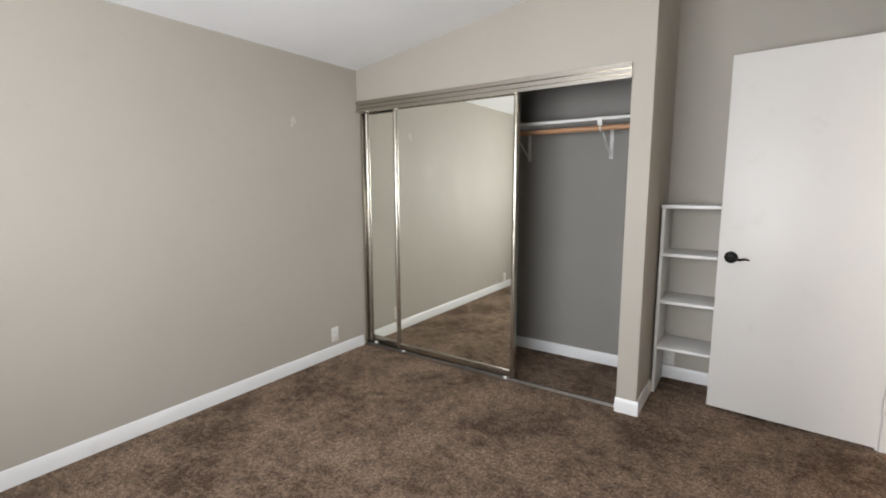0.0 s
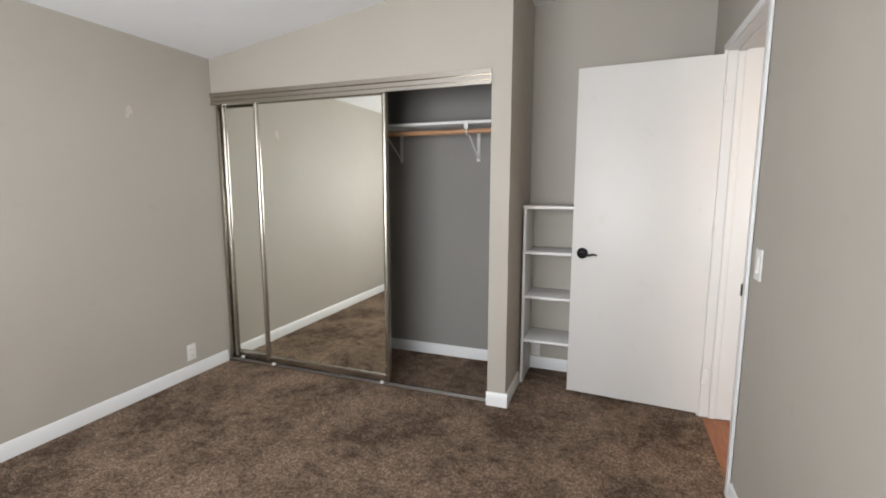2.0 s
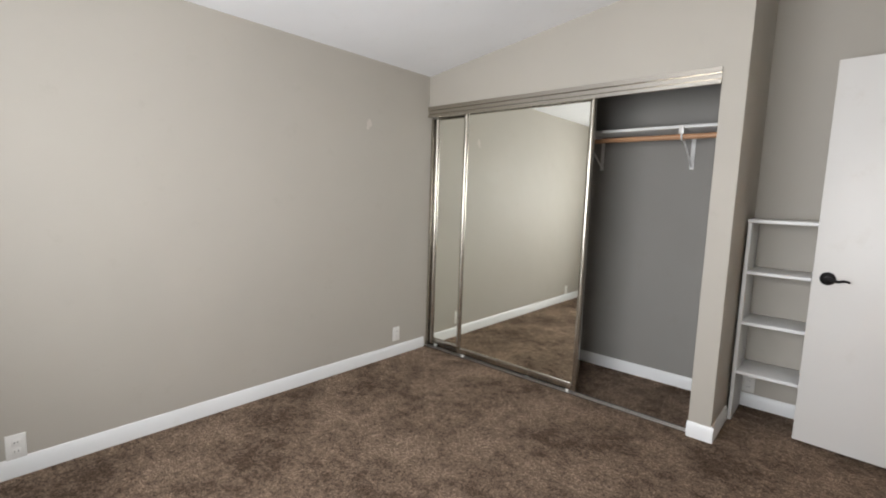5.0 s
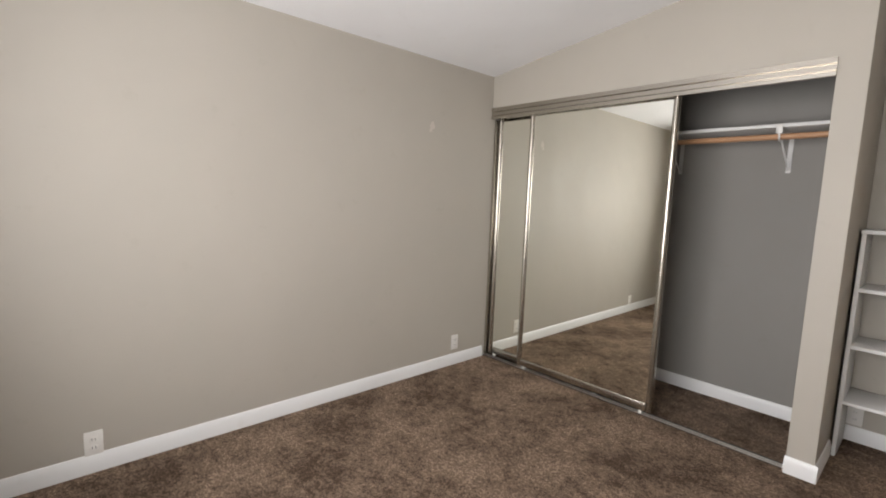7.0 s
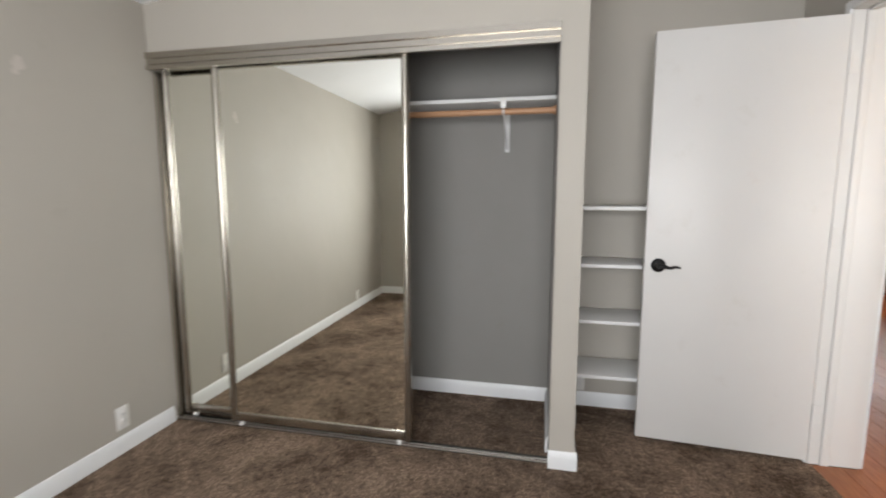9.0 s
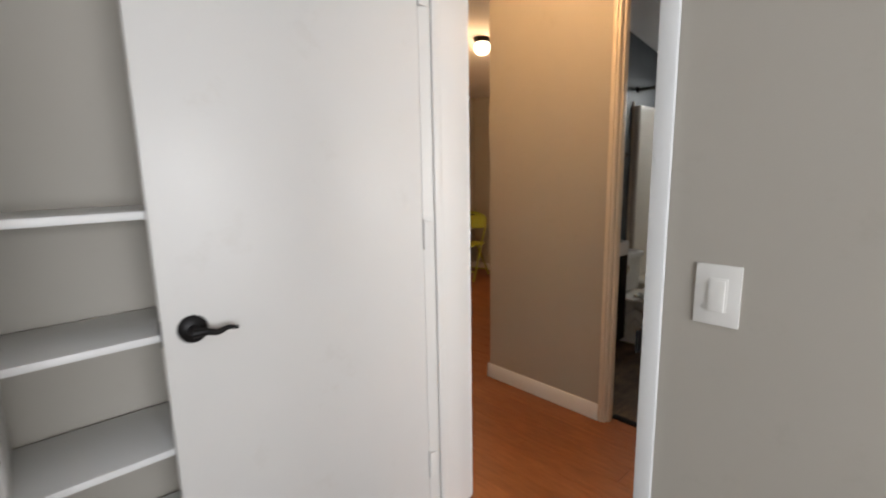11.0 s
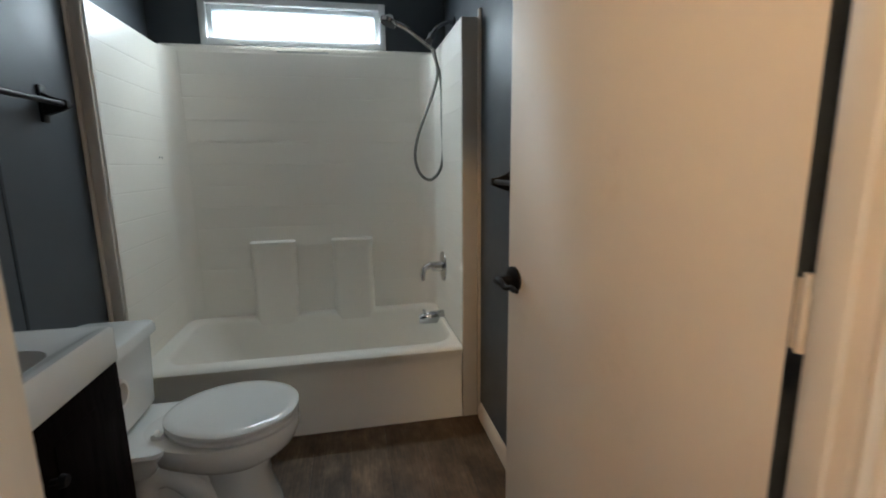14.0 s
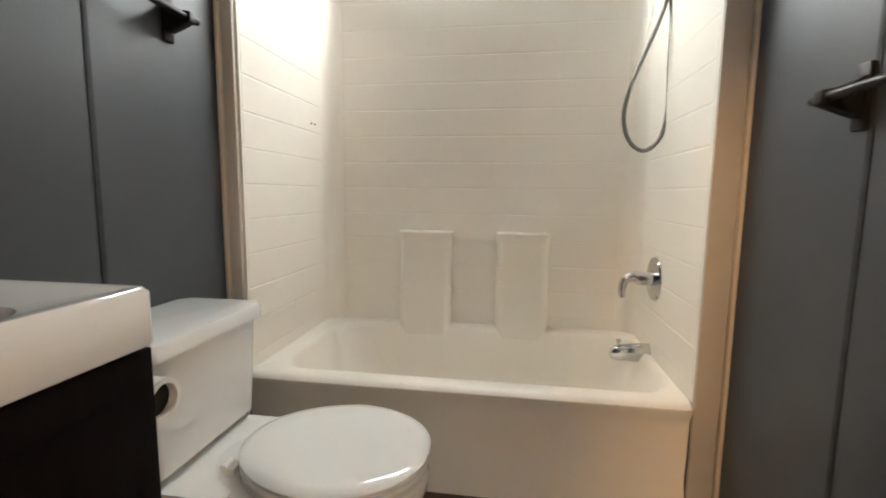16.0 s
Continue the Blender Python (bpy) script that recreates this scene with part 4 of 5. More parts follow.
tile_rows = 12
for r in range(tile_rows):
    z0 = RIM + 0.048 + r * TH
    z1 = z0 + TH - G
    for lo, hi, put in ((SR + R + 0.005, SL - R - 0.005, lambda a, z, d: (BACKX - d, a, z)), (TX0 + 0.040, BACKX - R - 0.005, lambda a, z, d: (a, SL - d, z)), (TX0 + 0.040, BACKX - R - 0.005, lambda a, z, d: (a, SR + d, z))):
        a = lo
        while a < hi - 0.01:
            s0, s1 = max(a, lo), min(a + TW - G, hi)
            if s1 - s0 > 0.015:
                tile_face(b, s0, s1, z0, z1, put)
            a += TW
tagged(part("tile_pattern", b, M_TUB, tub, "raised moulded tile courses", smooth=False), kind="stuff")
# soap columns on the back, running down over the rim into the basin
for ya, yb in ((0.490, 0.250), (0.058, -0.172)):
    b = bmesh.new()
    yc, hw = (ya + yb) / 2, (ya - yb) / 2
    xb = BACKX + 0.010

    def column(z, front, w, r):
        return rrect((front + xb) / 2, yc, (xb - front) / 2, w, r, z)

    loft(b, [column(0.16, 6.652, hw - 0.002, 0.034), column(0.30, 6.657, hw - 0.002, 0.034), column(0.72, 6.671, hw - 0.004, 0.034), column(0.752, 6.664, hw, 0.034), column(0.768, 6.657, hw + 0.001, 0.034), column(0.775, 6.658, hw, 0.033), column(0.779, 6.665, hw - 0.006, 0.028)])
    part("soap_ledge", b, M_TUB, tub, "moulded soap ledge column")
for y0_, y1_ in ((FL1 + 0.0005, BATH_L - 0.012), (BATH_R + 0.013, FL0 - 0.0005)):
    b = bmesh.new()
    bx(b, TX0 + 0.014, y0_, 0.0, TX0 + 0.0295, y1_, SUR_TOP - 0.002)
    part("front_flange", b, M_FLANGE_SHADE, tub, "matt beige front edge of the surround, darkened for shade", bevel=0.004)
for ya, s_ in ((BATH_L, -1), (BATH_R, 1)):
    bars("trim", [(TX0 + 0.002, ya, 0.0, TX0 + 0.024, ya + s_ * 0.011, SUR_TOP + 0.03)], M_CREAMTRIM, "narrow cream trim strip beside the tub surround", "trim", 0.003)
bars("trim", [(EAST_X - 0.018, SR - 0.01, SUR_TOP + 0.001, EAST_X - 0.001, SL + 0.01, SUR_TOP + 0.016)], M_TUB, "white caulk ledge above the tub surround", "trim", 0.003)
b = bmesh.new()
bx(b, EAST_X - 0.0235, 0.02, SUR_TOP - 0.012, EAST_X - 0.0215, 0.28, SUR_TOP - 0.004)
part("maker_plate", b, M_STEEL, tub, "thin metal strip at the surround's top edge")
# raised dark discs take the place of shaded holes
for y in (0.0, 0.035):
    b = bmesh.new()
    cyl(b, (6.545 + y, SL - 0.0005, 1.23), (6.545 + y, SL - 0.003, 1.23), 0.004, seg=8)
    part("screw_hole_shade", b, M_DARK, tub, "dark disc standing for a shaded screw hole")

# valve, spout, hand shower
valve = thing("shower_valve", "round chrome shower valve with a lever on the surround", "shower valve", (6.457, SR, 0.665))
b = bmesh.new()
cyl(b, (6.457, SR + 0.002, 0.640), (6.457, SR + 0.008, 0.640), 0.082, 0.078, 36)
cyl(b, (6.457, SR + 0.008, 0.640), (6.457, SR + 0.014, 0.640), 0.078, 0.032, 36)
part("escutcheon", b, M_CHROME, valve)
b = bmesh.new()
cyl(b, (6.457, SR + 0.010, 0.640), (6.457, SR + 0.062, 0.640), 0.028, 0.023, 24)
part("stem", b, M_CHROME, valve)
b = bmesh.new()
pts = spline([(6.457, SR + 0.050, 0.645), (6.456, SR + 0.080, 0.646), (6.452, SR + 0.108, 0.630), (6.448, SR + 0.116, 0.595), (6.446, SR + 0.114, 0.568)], 6)
tube(b, pts, 0.014, 14, [0.021 - 0.011 * i / (len(pts) - 1) for i in range(len(pts))])
part("lever", b, M_CHROME, valve)
spout = thing("tub_spout", "chrome tub spout with a diverter knob", "tub spout", (6.457, SR, 0.345))
b = bmesh.new()
rings = []
for dy, hwx, z0, z1 in ((0.0, 0.030, 0.314, 0.390), (0.02, 0.029, 0.316, 0.390), (0.08, 0.027, 0.318, 0.384), (0.125, 0.024, 0.318, 0.374), (0.137, 0.016, 0.326, 0.362)):
    rings.append([(6.468 + hwx * math.cos(a), SR + 0.002 + dy, (z0 + z1) / 2 + (z1 - z0) / 2 * math.sin(a)) for a in (2 * math.pi * i / 20 for i in range(20))])
loft(b, rings)
part("body", b, M_CHROME, spout)
b = bmesh.new()
cyl(b, (6.468, SR + 0.112, 0.370), (6.468, SR + 0.112, 0.394), 0.005, seg=12)
cyl(b, (6.468, SR + 0.112, 0.390), (6.468, SR + 0.112, 0.399), 0.009, seg=14)
part("diverter", b, M_CHROME, spout)

SH = Vector((6.50, BATH_R, 1.885))
shower = thing("hand_shower", "chrome hand shower on a wall arm with a hanging grey hose", "hand shower", tuple(SH))
b = bmesh.new()
cyl(b, SH + Vector((0, 0.001, 0)), SH + Vector((0, 0.007, 0)), 0.030, 0.020, 24)
part("flange", b, M_BLACK, shower, "dark round wall flange")
b = bmesh.new()
tube(b, spline([SH + Vector((0, 0.004, 0)), SH + Vector((0, 0.05, -0.004)), SH + Vector((0, 0.10, -0.035)), SH + Vector((0, 0.125, -0.075))], 6), 0.010, 12)
part("arm", b, M_CHROME, shower)
b = bmesh.new()
cyl(b, SH + Vector((0, 0.118, -0.060)), SH + Vector((0, 0.140, -0.112)), 0.021, 0.018, 20)
cyl(b, SH + Vector((-0.03, 0.135, -0.100)), SH + Vector((0.03, 0.135, -0.100)), 0.016, seg=16)
part("holder", b, M_CHROME, shower)
hand0 = SH + Vector((0, 0.130, -0.112))
hand1 = SH + Vector((-0.01, 0.330, -0.005))
b = bmesh.new()
tube(b, spline([hand0 - Vector((0, 0.02, 0.02)), hand0 + Vector((0, 0.05, 0.03)), hand0 + Vector((-0.004, 0.12, 0.075)), hand1], 6), 0.012, 14, None)
part("handle", b, M_CHROME, shower)
b = bmesh.new()
dirn = Vector((-0.10, 0.35, -0.93)).normalized()
cyl(b, hand1 - dirn * 0.018, hand1 + dirn * 0.004, 0.022, 0.044, 28)
cyl(b, hand1 + dirn * 0.004, hand1 + dirn * 0.022, 0.044, 0.040, 28)
head = part("spray_head", b, M_CHROME, shower)
b = bmesh.new()
cyl(b, hand1 + dirn * 0.0222, hand1 + dirn * 0.0245, 0.036, seg=24)
part("spray_face", b, M_BLACK, head)
b = bmesh.new()
hx0 = SH.x - 0.012
hp = spline([(hx0 + 0.01, SH.y + 0.118, 1.755), (hx0 - 0.01, SH.y + 0.080, 1.60), (hx0 - 0.02, SH.y + 0.077, 1.40), (hx0 - 0.03, SH.y + 0.076, 1.235), (hx0 - 0.035, SH.y + 0.098, 1.145), (hx0 - 0.040, SH.y + 0.150, 1.103), (hx0 - 0.042, SH.y + 0.203, 1.140), (hx0 - 0.040, SH.y + 0.224, 1.225), (hx0 - 0.036, SH.y + 0.206, 1.325), (hx0 - 0.028, SH.y + 0.168, 1.425), (hx0 - 0.018, SH.y + 0.122, 1.540), (hx0 - 0.010, SH.y + 0.096, 1.64), (hx0, SH.y + 0.112, 1.755)], 8)
tube(b, hp, 0.0075, 10)
part("hose", b, M_HOSE, shower)

rail = thing("shower_rod", "grey metal shower curtain rod above the tub", "curtain rod", (6.09, cy, 1.90))
b = bmesh.new()
cyl(b, (6.09, BATH_R + 0.001, 1.895), (6.09, BATH_L - 0.001, 1.905), 0.0125, seg=20)
part("pole", b, M_HOSE, rail)
for ya, s_, z in ((BATH_R, 1, 1.895), (BATH_L, -1, 1.905)):
    b = bmesh.new()
    cyl(b, (6.09, ya + s_ * 0.001, z), (6.09, ya + s_ * 0.016, z), 0.028, 0.018, 24)
    part("end_flange", b, M_BLACK, rail)

# ---------------------------------------------------------------- toilet
CX = 5.600
toilet = thing("toilet", "white porcelain two-piece toilet with the lid closed", "toilet", (CX, 0.5, 0))
b = bmesh.new()
rings = [egg(CX, 0.228, 0.480, 0.112, 0.0, power=2.8), egg(CX, 0.234, 0.475, 0.108, 0.030, power=2.8), egg(CX, 0.258, 0.455, 0.093, 0.11, power=2.6), egg(CX, 0.262, 0.455, 0.093, 0.18, power=2.5), egg(CX, 0.245, 0.480, 0.104, 0.222), egg(CX, 0.202, 0.560, 0.142, 0.248), egg(CX, 0.170, 0.620, 0.168, 0.278), egg(CX, 0.155, 0.640, 0.182, 0.312), egg(CX, 0.152, 0.640, 0.185, 0.336), egg(CX, 0.158, 0.637, 0.180, 0.350), egg(CX, 0.172, 0.625, 0.166, 0.354)]
loft(b, rings)
part("bowl", b, M_PORC, toilet)
b = bmesh.new()
loft(b, [rrect(CX, 0.560, 0.090, 0.155, 0.05, 0.0), rrect(CX, 0.560, 0.088, 0.152, 0.05, 0.022), rrect(CX, 0.565, 0.072, 0.145, 0.05, 0.040), rrect(CX, 0.585, 0.066, 0.170, 0.05, 0.150), rrect(CX, 0.600, 0.070, 0.185, 0.05, 0.245), rrect(CX, 0.600, 0.090, 0.190, 0.05, 0.300)])
part("foot", b, M_PORC, toilet, "porcelain body behind the pedestal")
for sx in (-1, 1):
    b = bmesh.new()
    tube(b, spline([(CX + sx * 0.048, 0.420, 0.075), (CX + sx * 0.052, 0.480, 0.155), (CX + sx * 0.054, 0.545, 0.215), (CX + sx * 0.052, 0.605, 0.205), (CX + sx * 0.050, 0.640, 0.130), (CX + sx * 0.050, 0.655, 0.030)], 6), 0.042, 18)
    part("trapway", b, M_PORC, toilet, "moulded porcelain trapway beside the pedestal")
b = bmesh.new()
loft(b, [rrect(CX, 0.700, 0.100, 0.110, 0.03, 0.235), rrect(CX, 0.690, 0.125, 0.150, 0.03, 0.300), rrect(CX, 0.690, 0.165, 0.165, 0.03, 0.340), rrect(CX, 0.690, 0.165, 0.165, 0.03, 0.353)])
part("tank_deck", b, M_PORC, toilet)
b = bmesh.new()
loft(b, [egg(CX, 0.182, 0.540, 0.156, 0.354), egg(CX, 0.182, 0.540, 0.156, 0.3595), egg(CX, 0.158, 0.560, 0.180, 0.361), egg(CX, 0.152, 0.565, 0.186, 0.365), egg(CX, 0.152, 0.565, 0.186, 0.374), egg(CX, 0.158, 0.560, 0.180, 0.3775), egg(CX, 0.180, 0.542, 0.158, 0.378), egg(CX, 0.182, 0.540, 0.156, 0.384)])
part("seat", b, M_PORC, toilet, "white plastic toilet seat")
b = bmesh.new()
loft(b, [egg(CX, 0.158, 0.560, 0.180, 0.3843), egg(CX, 0.151, 0.566, 0.187, 0.3870), egg(CX, 0.151, 0.566, 0.187, 0.3945), egg(CX, 0.158, 0.560, 0.180, 0.3995), egg(CX, 0.180, 0.545, 0.160, 0.4030), egg(CX, 0.240, 0.500, 0.105, 0.4045)])
part("lid", b, M_PORC, toilet, "closed white toilet lid")
for dx in (-0.075, 0.075):
    b = bmesh.new()
    cyl(b, (CX + dx - 0.016, 0.572, 0.368), (CX + dx + 0.016, 0.572, 0.368), 0.008, seg=14)
    bx(b, CX + dx - 0.012, 0.552, 0.354, CX + dx + 0.012, 0.580, 0.366)
    part("lid_hinge", b, M_PLASTIC, toilet)
TY0, TY1 = 0.645, 0.875
b = bmesh.new()
tyc, thy = (TY0 + TY1) / 2, (TY1 - TY0) / 2
loft(b, [rrect(CX, tyc + 0.01, 0.165, thy - 0.025, 0.03, 0.354), rrect(CX, tyc, 0.178, thy - 0.012, 0.03, 0.375), rrect(CX, tyc, 0.196, thy - 0.008, 0.03, 0.615)])
part("tank", b, M_PORC, toilet)
b = bmesh.new()
loft(b, [rrect(CX, tyc - 0.004, 0.200, thy - 0.006, 0.03, 0.616), rrect(CX, tyc - 0.004, 0.208, thy + 0.006, 0.035, 0.622), rrect(CX, tyc - 0.004, 0.208, thy + 0.006, 0.035, 0.645), rrect(CX, tyc - 0.004, 0.202, thy, 0.035, 0.656), rrect(CX, tyc - 0.004, 0.180, thy - 0.02, 0.03, 0.660)])
part("tank_lid", b, M_PORC, toilet)

# ---------------------------------------------------------------- vanity
VX0, VX1, VY0, VTOP, VB = 4.66, 5.318, 0.538, 0.798, 0.705
vanity = thing("vanity_cabinet", "espresso wood bathroom vanity cabinet with two doors", "vanity", (4.98, 0.72, 0))
b = bmesh.new()
bx(b, VX0 + 0.012, VY0 + 0.026, 0.09, VX1 - 0.001, BATH_L - 0.001, VB)
bx(b, VX0 + 0.03, VY0 + 0.10, 0.0, VX1 - 0.03, BATH_L - 0.001, 0.089)
part("body", b, M_ESPRESSO, vanity, bevel=0.002)
for a0, a1, kx in ((VX0 + 0.02, 4.977, 4.945), (4.983, VX1 - 0.003, 5.015)):
    b = bmesh.new()
    bx(b, a0, VY0 + 0.007, 0.11, a1, VY0 + 0.0255, VB - 0.004)
    d_ = part("door", b, M_ESPRESSO, vanity, bevel=0.003)
    b = bmesh.new()
    bx(b, a0 + 0.055, VY0 + 0.003, 0.165, a1 - 0.055, VY0 + 0.0065, VB - 0.065)
    part("door_panel", b, M_ESPRESSO, d_, bevel=0.003)
    b = bmesh.new()
    cyl(b, (kx, VY0 + 0.007, 0.58), (kx, VY0 - 0.013, 0.58), 0.006, seg=12)
    cyl(b, (kx, VY0 - 0.011, 0.58), (kx, VY0 - 0.023, 0.58), 0.014, 0.011, 18)
    part("knob", b, M_BLACK, d_)
sink = thing("washbasin", "white glossy moulded washbasin with a deep front edge", "washbasin", (4.98, 0.70, VB))
b = bmesh.new()
vxc, vhx, vyc, vhy = (VX0 + VX1) / 2, (VX1 - VX0) / 2, (VY0 + BATH_L - 0.002) / 2, (BATH_L - 0.002 - VY0) / 2
loft(b, [rrect(vxc, vyc, vhx - 0.003, vhy - 0.003, 0.012, VB + 0.001), rrect(vxc, vyc, vhx, vhy, 0.014, VB + 0.006), rrect(vxc, vyc, vhx, vhy, 0.014, VTOP - 0.008), rrect(vxc, vyc, vhx - 0.006, vhy - 0.006, 0.014, VTOP), rrect(vxc, vyc, vhx - 0.022, vhy - 0.022, 0.014, VTOP), rrect(vxc, vyc, vhx - 0.030, vhy - 0.030, 0.014, VTOP - 0.003), rrect(vxc, vyc, vhx - 0.12, vhy - 0.055, 0.07, VTOP - 0.010), rrect(vxc, vyc, vhx - 0.16, vhy - 0.08, 0.07, VTOP - 0.060), rrect(vxc, vyc, vhx - 0.22, vhy - 0.12, 0.04, VTOP - 0.085)])
part("basin_top", b, M_SINK, sink)
b = bmesh.new()
cyl(b, (vxc, vyc, VTOP - 0.084), (vxc, vyc, VTOP - 0.080), 0.021, seg=20)
part("drain", b, M_CHROME, sink)

roll = thing("toilet_paper_holder", "black toilet paper holder with a nearly empty roll", "paper holder", (VX1 - 0.018, 0.56, 0.592))
b = bmesh.new()
cyl(b, (VX1 - 0.0025, 0.676, 0.592), (VX1 + 0.004, 0.676, 0.592), 0.022, seg=20)
tube(b, spline([(VX1 - 0.003, 0.676, 0.592), (VX1 + 0.018, 0.676, 0.592), (VX1 + 0.036, 0.668, 0.592), (VX1 + 0.036, 0.640, 0.592)], 5), 0.007, 10)
part("post", b, M_BLACK, roll)
b = bmesh.new()
rr = [(0.038, 0.656), (0.038, 0.562), (0.029, 0.562), (0.029, 0.656)]
rings = []
for i in range(29):
    a = 2 * math.pi * i / 28
    rings.append([(VX1 + 0.036 + r_ * math.cos(a), y_, 0.592 + r_ * math.sin(a)) for r_, y_ in rr])
loft(b, rings, False, False)
bmesh.ops.remove_doubles(b, verts=b.verts, dist=1e-5)
part("paper_roll", b, M_PLASTIC, roll, "nearly empty white paper roll")
# spindle widened until its black stands for shade inside the roll
b = bmesh.new()
cyl(b, (VX1 + 0.036, 0.660, 0.592), (VX1 + 0.036, 0.578, 0.592), 0.0285, seg=24)
part("spindle", b, M_BLACK, roll, "black spindle widened to darken the roll's hole")


def towel_bar(x, y, z, s, length, label):
    """A bar on two posts; the first stands at x, the bar runs towards smaller x; s: the way into the room."""
    t = thing("towel_bar", label, "towel bar", (x, y, z), "black towel bars")
    for px in (x, x - length):
        b = bmesh.new()
        bx(b, px - 0.018, y + s * 0.0005, z - 0.058, px + 0.018, y + s * 0.010, z + 0.058)
        part("back_plate", b, M_BLACK, t, bevel=0.003)
        b = bmesh.new()
        loft(b, [[(px + u * w, y + s * d, z + v * h - drop) for u, v in ((-1, -1), (1, -1), (1, 1), (-1, 1))] for d, w, h, drop in ((0.010, 0.016, 0.036, 0.0), (0.030, 0.015, 0.027, 0.003), (0.055, 0.014, 0.018, 0.003), (0.078, 0.012, 0.012, 0.0))])
        part("post", b, M_BLACK, t, bevel=0.003)
    b = bmesh.new()
    cyl(b, (x + 0.012, y + s * 0.064, z), (x - length - 0.012, y + s * 0.064, z), 0.0090, seg=16)
    for e, dx in ((x, 1), (x - length, -1)):
        cyl(b, (e + dx * 0.012, y + s * 0.064, z), (e + dx * 0.034, y + s * 0.064, z), 0.0125, 0.0095, 16)
    part("bar", b, M_BLACK, t)


towel_bar(5.815, BATH_L, 1.385, -1, 0.50, "oil-rubbed black towel bar above the toilet")
towel_bar(5.622, BATH_R, 1.120, 1, 0.40, "oil-rubbed black towel bar behind the open door")

reg = thing("floor_register", "cream painted steel floor register in the vinyl floor", "floor register", (4.965, -0.366, 0))
RX0, RX1, RY0, RY1 = 4.815, 5.108, -0.434, -0.298
b = bmesh.new()
for q in ((RX0, RY0, 0.001, RX0 + 0.022, RY1, 0.007), (RX1 - 0.115, RY0, 0.001, RX1, RY1, 0.007), (RX0 + 0.022, RY0, 0.001, RX1 - 0.115, RY0 + 0.028, 0.007), (RX0 + 0.022, RY1 - 0.028, 0.001, RX1 - 0.115, RY1, 0.007)):
    bx(b, *q)
part("frame", b, M_DOOR, reg, bevel=0.001)
# dark sheet under the slats for the shade of the duct
b = bmesh.new()
bx(b, RX0 + 0.022, RY0 + 0.028, 0.0005, RX1 - 0.115, RY1 - 0.028, 0.0015)
part("duct_shade", b, M_DARK, reg)
for i in range(11):
    xs = RX0 + 0.030 + i * 0.0135
    b = bmesh.new()
    bx(b, xs, RY0 + 0.027, 0.002, xs + 0.004, RY1 - 0.027, 0.0058)
    part("slat", b, M_HOSE, reg)

# ---------------------------------------------------------------- hall and dining lamps


def ceiling_lamp(x, y, label):
    zc = ceil_z(x)
    t = thing("ceiling_lamp", label, "ceiling lamp", (x, y, zc), "ceiling lamps")
    b = bmesh.new()
    cyl(b, (x, y, zc + 0.005), (x, y, zc - 0.035), 0.075, 0.065, 32)
    part("base", b, M_BLACK, t, "dark bronze base")
    b = bmesh.new()
    rings = []
    for k in range(1, 9):
        a = math.pi * k / 9
        rings.append([(x + 0.068 * math.sin(a) * math.cos(w), y + 0.068 * math.sin(a) * math.sin(w), zc - 0.075 + 0.062 * math.cos(a)) for w in (2 * math.pi * i / 24 for i in range(24))])
    loft(b, rings)
    g = part("globe", b, M_GLOBE, t, "lit opal glass globe")
    g.visible_shadow = False
    return t


ceiling_lamp(5.40, 1.95, "small lit opal globe lamp on a bronze base")
# kitchen and hall fixtures are unseen, modelled after the dining lamp
ceiling_lamp(5.00, 4.40, "small lit opal globe lamp on a bronze base")
ceiling_lamp(3.58, 0.40, "small lit opal globe lamp on a bronze base")

# ---------------------------------------------------------------- dining: folding chair
chair = thing("folding_chair", "lime green folding chair standing by the greige wall", "chair", (0, 0, 0))
CW = 0.215
for sx in (-1, 1):
    b = bmesh.new()
    x_ = sx * CW
    tube(b, spline([(x_, -0.21, 0.008), (x_, -0.06, 0.30), (x_, 0.07, 0.55), (x_ * 0.98, 0.135, 0.68), (x_ * 0.80, 0.160, 0.742), (x_ * 0.45, 0.172, 0.765)], 5), 0.0105, 10)
    part("front_leg", b, M_LIMEMETAL, chair, "lime green steel tube")
    b = bmesh.new()
    tube(b, [(x_ * 0.90, 0.24, 0.008), (x_ * 0.90, 0.02, 0.30), (x_ * 0.90, -0.10, 0.44)], 0.0095, 10)
    part("rear_leg", b, M_LIMEMETAL, chair, "lime green steel tube")
    for yy in (-0.213, 0.243):
        b = bmesh.new()
        cyl(b, (x_ if yy < 0 else x_ * 0.9, yy, 0.0), (x_ if yy < 0 else x_ * 0.9, yy, 0.026), 0.013, seg=12)
        part("foot_cap", b, M_LIME, chair)
b = bmesh.new()
rings = []
for y_, hw, zt in ((-0.20, 0.19, 0.420), (-0.19, 0.20, 0.430), (0.0, 0.20, 0.426), (0.17, 0.185, 0.424), (0.19, 0.175, 0.416)):
    rings.append([(-hw, y_, zt - 0.022), (hw, y_, zt - 0.022), (hw, y_, zt - 0.006), (hw * 0.7, y_, zt), (-hw * 0.7, y_, zt), (-hw, y_, zt - 0.006)])
loft(b, rings)
part("seat", b, M_LIME, chair, "lime green moulded plastic seat", bevel=0.003)
b = bmesh.new()
rings = []
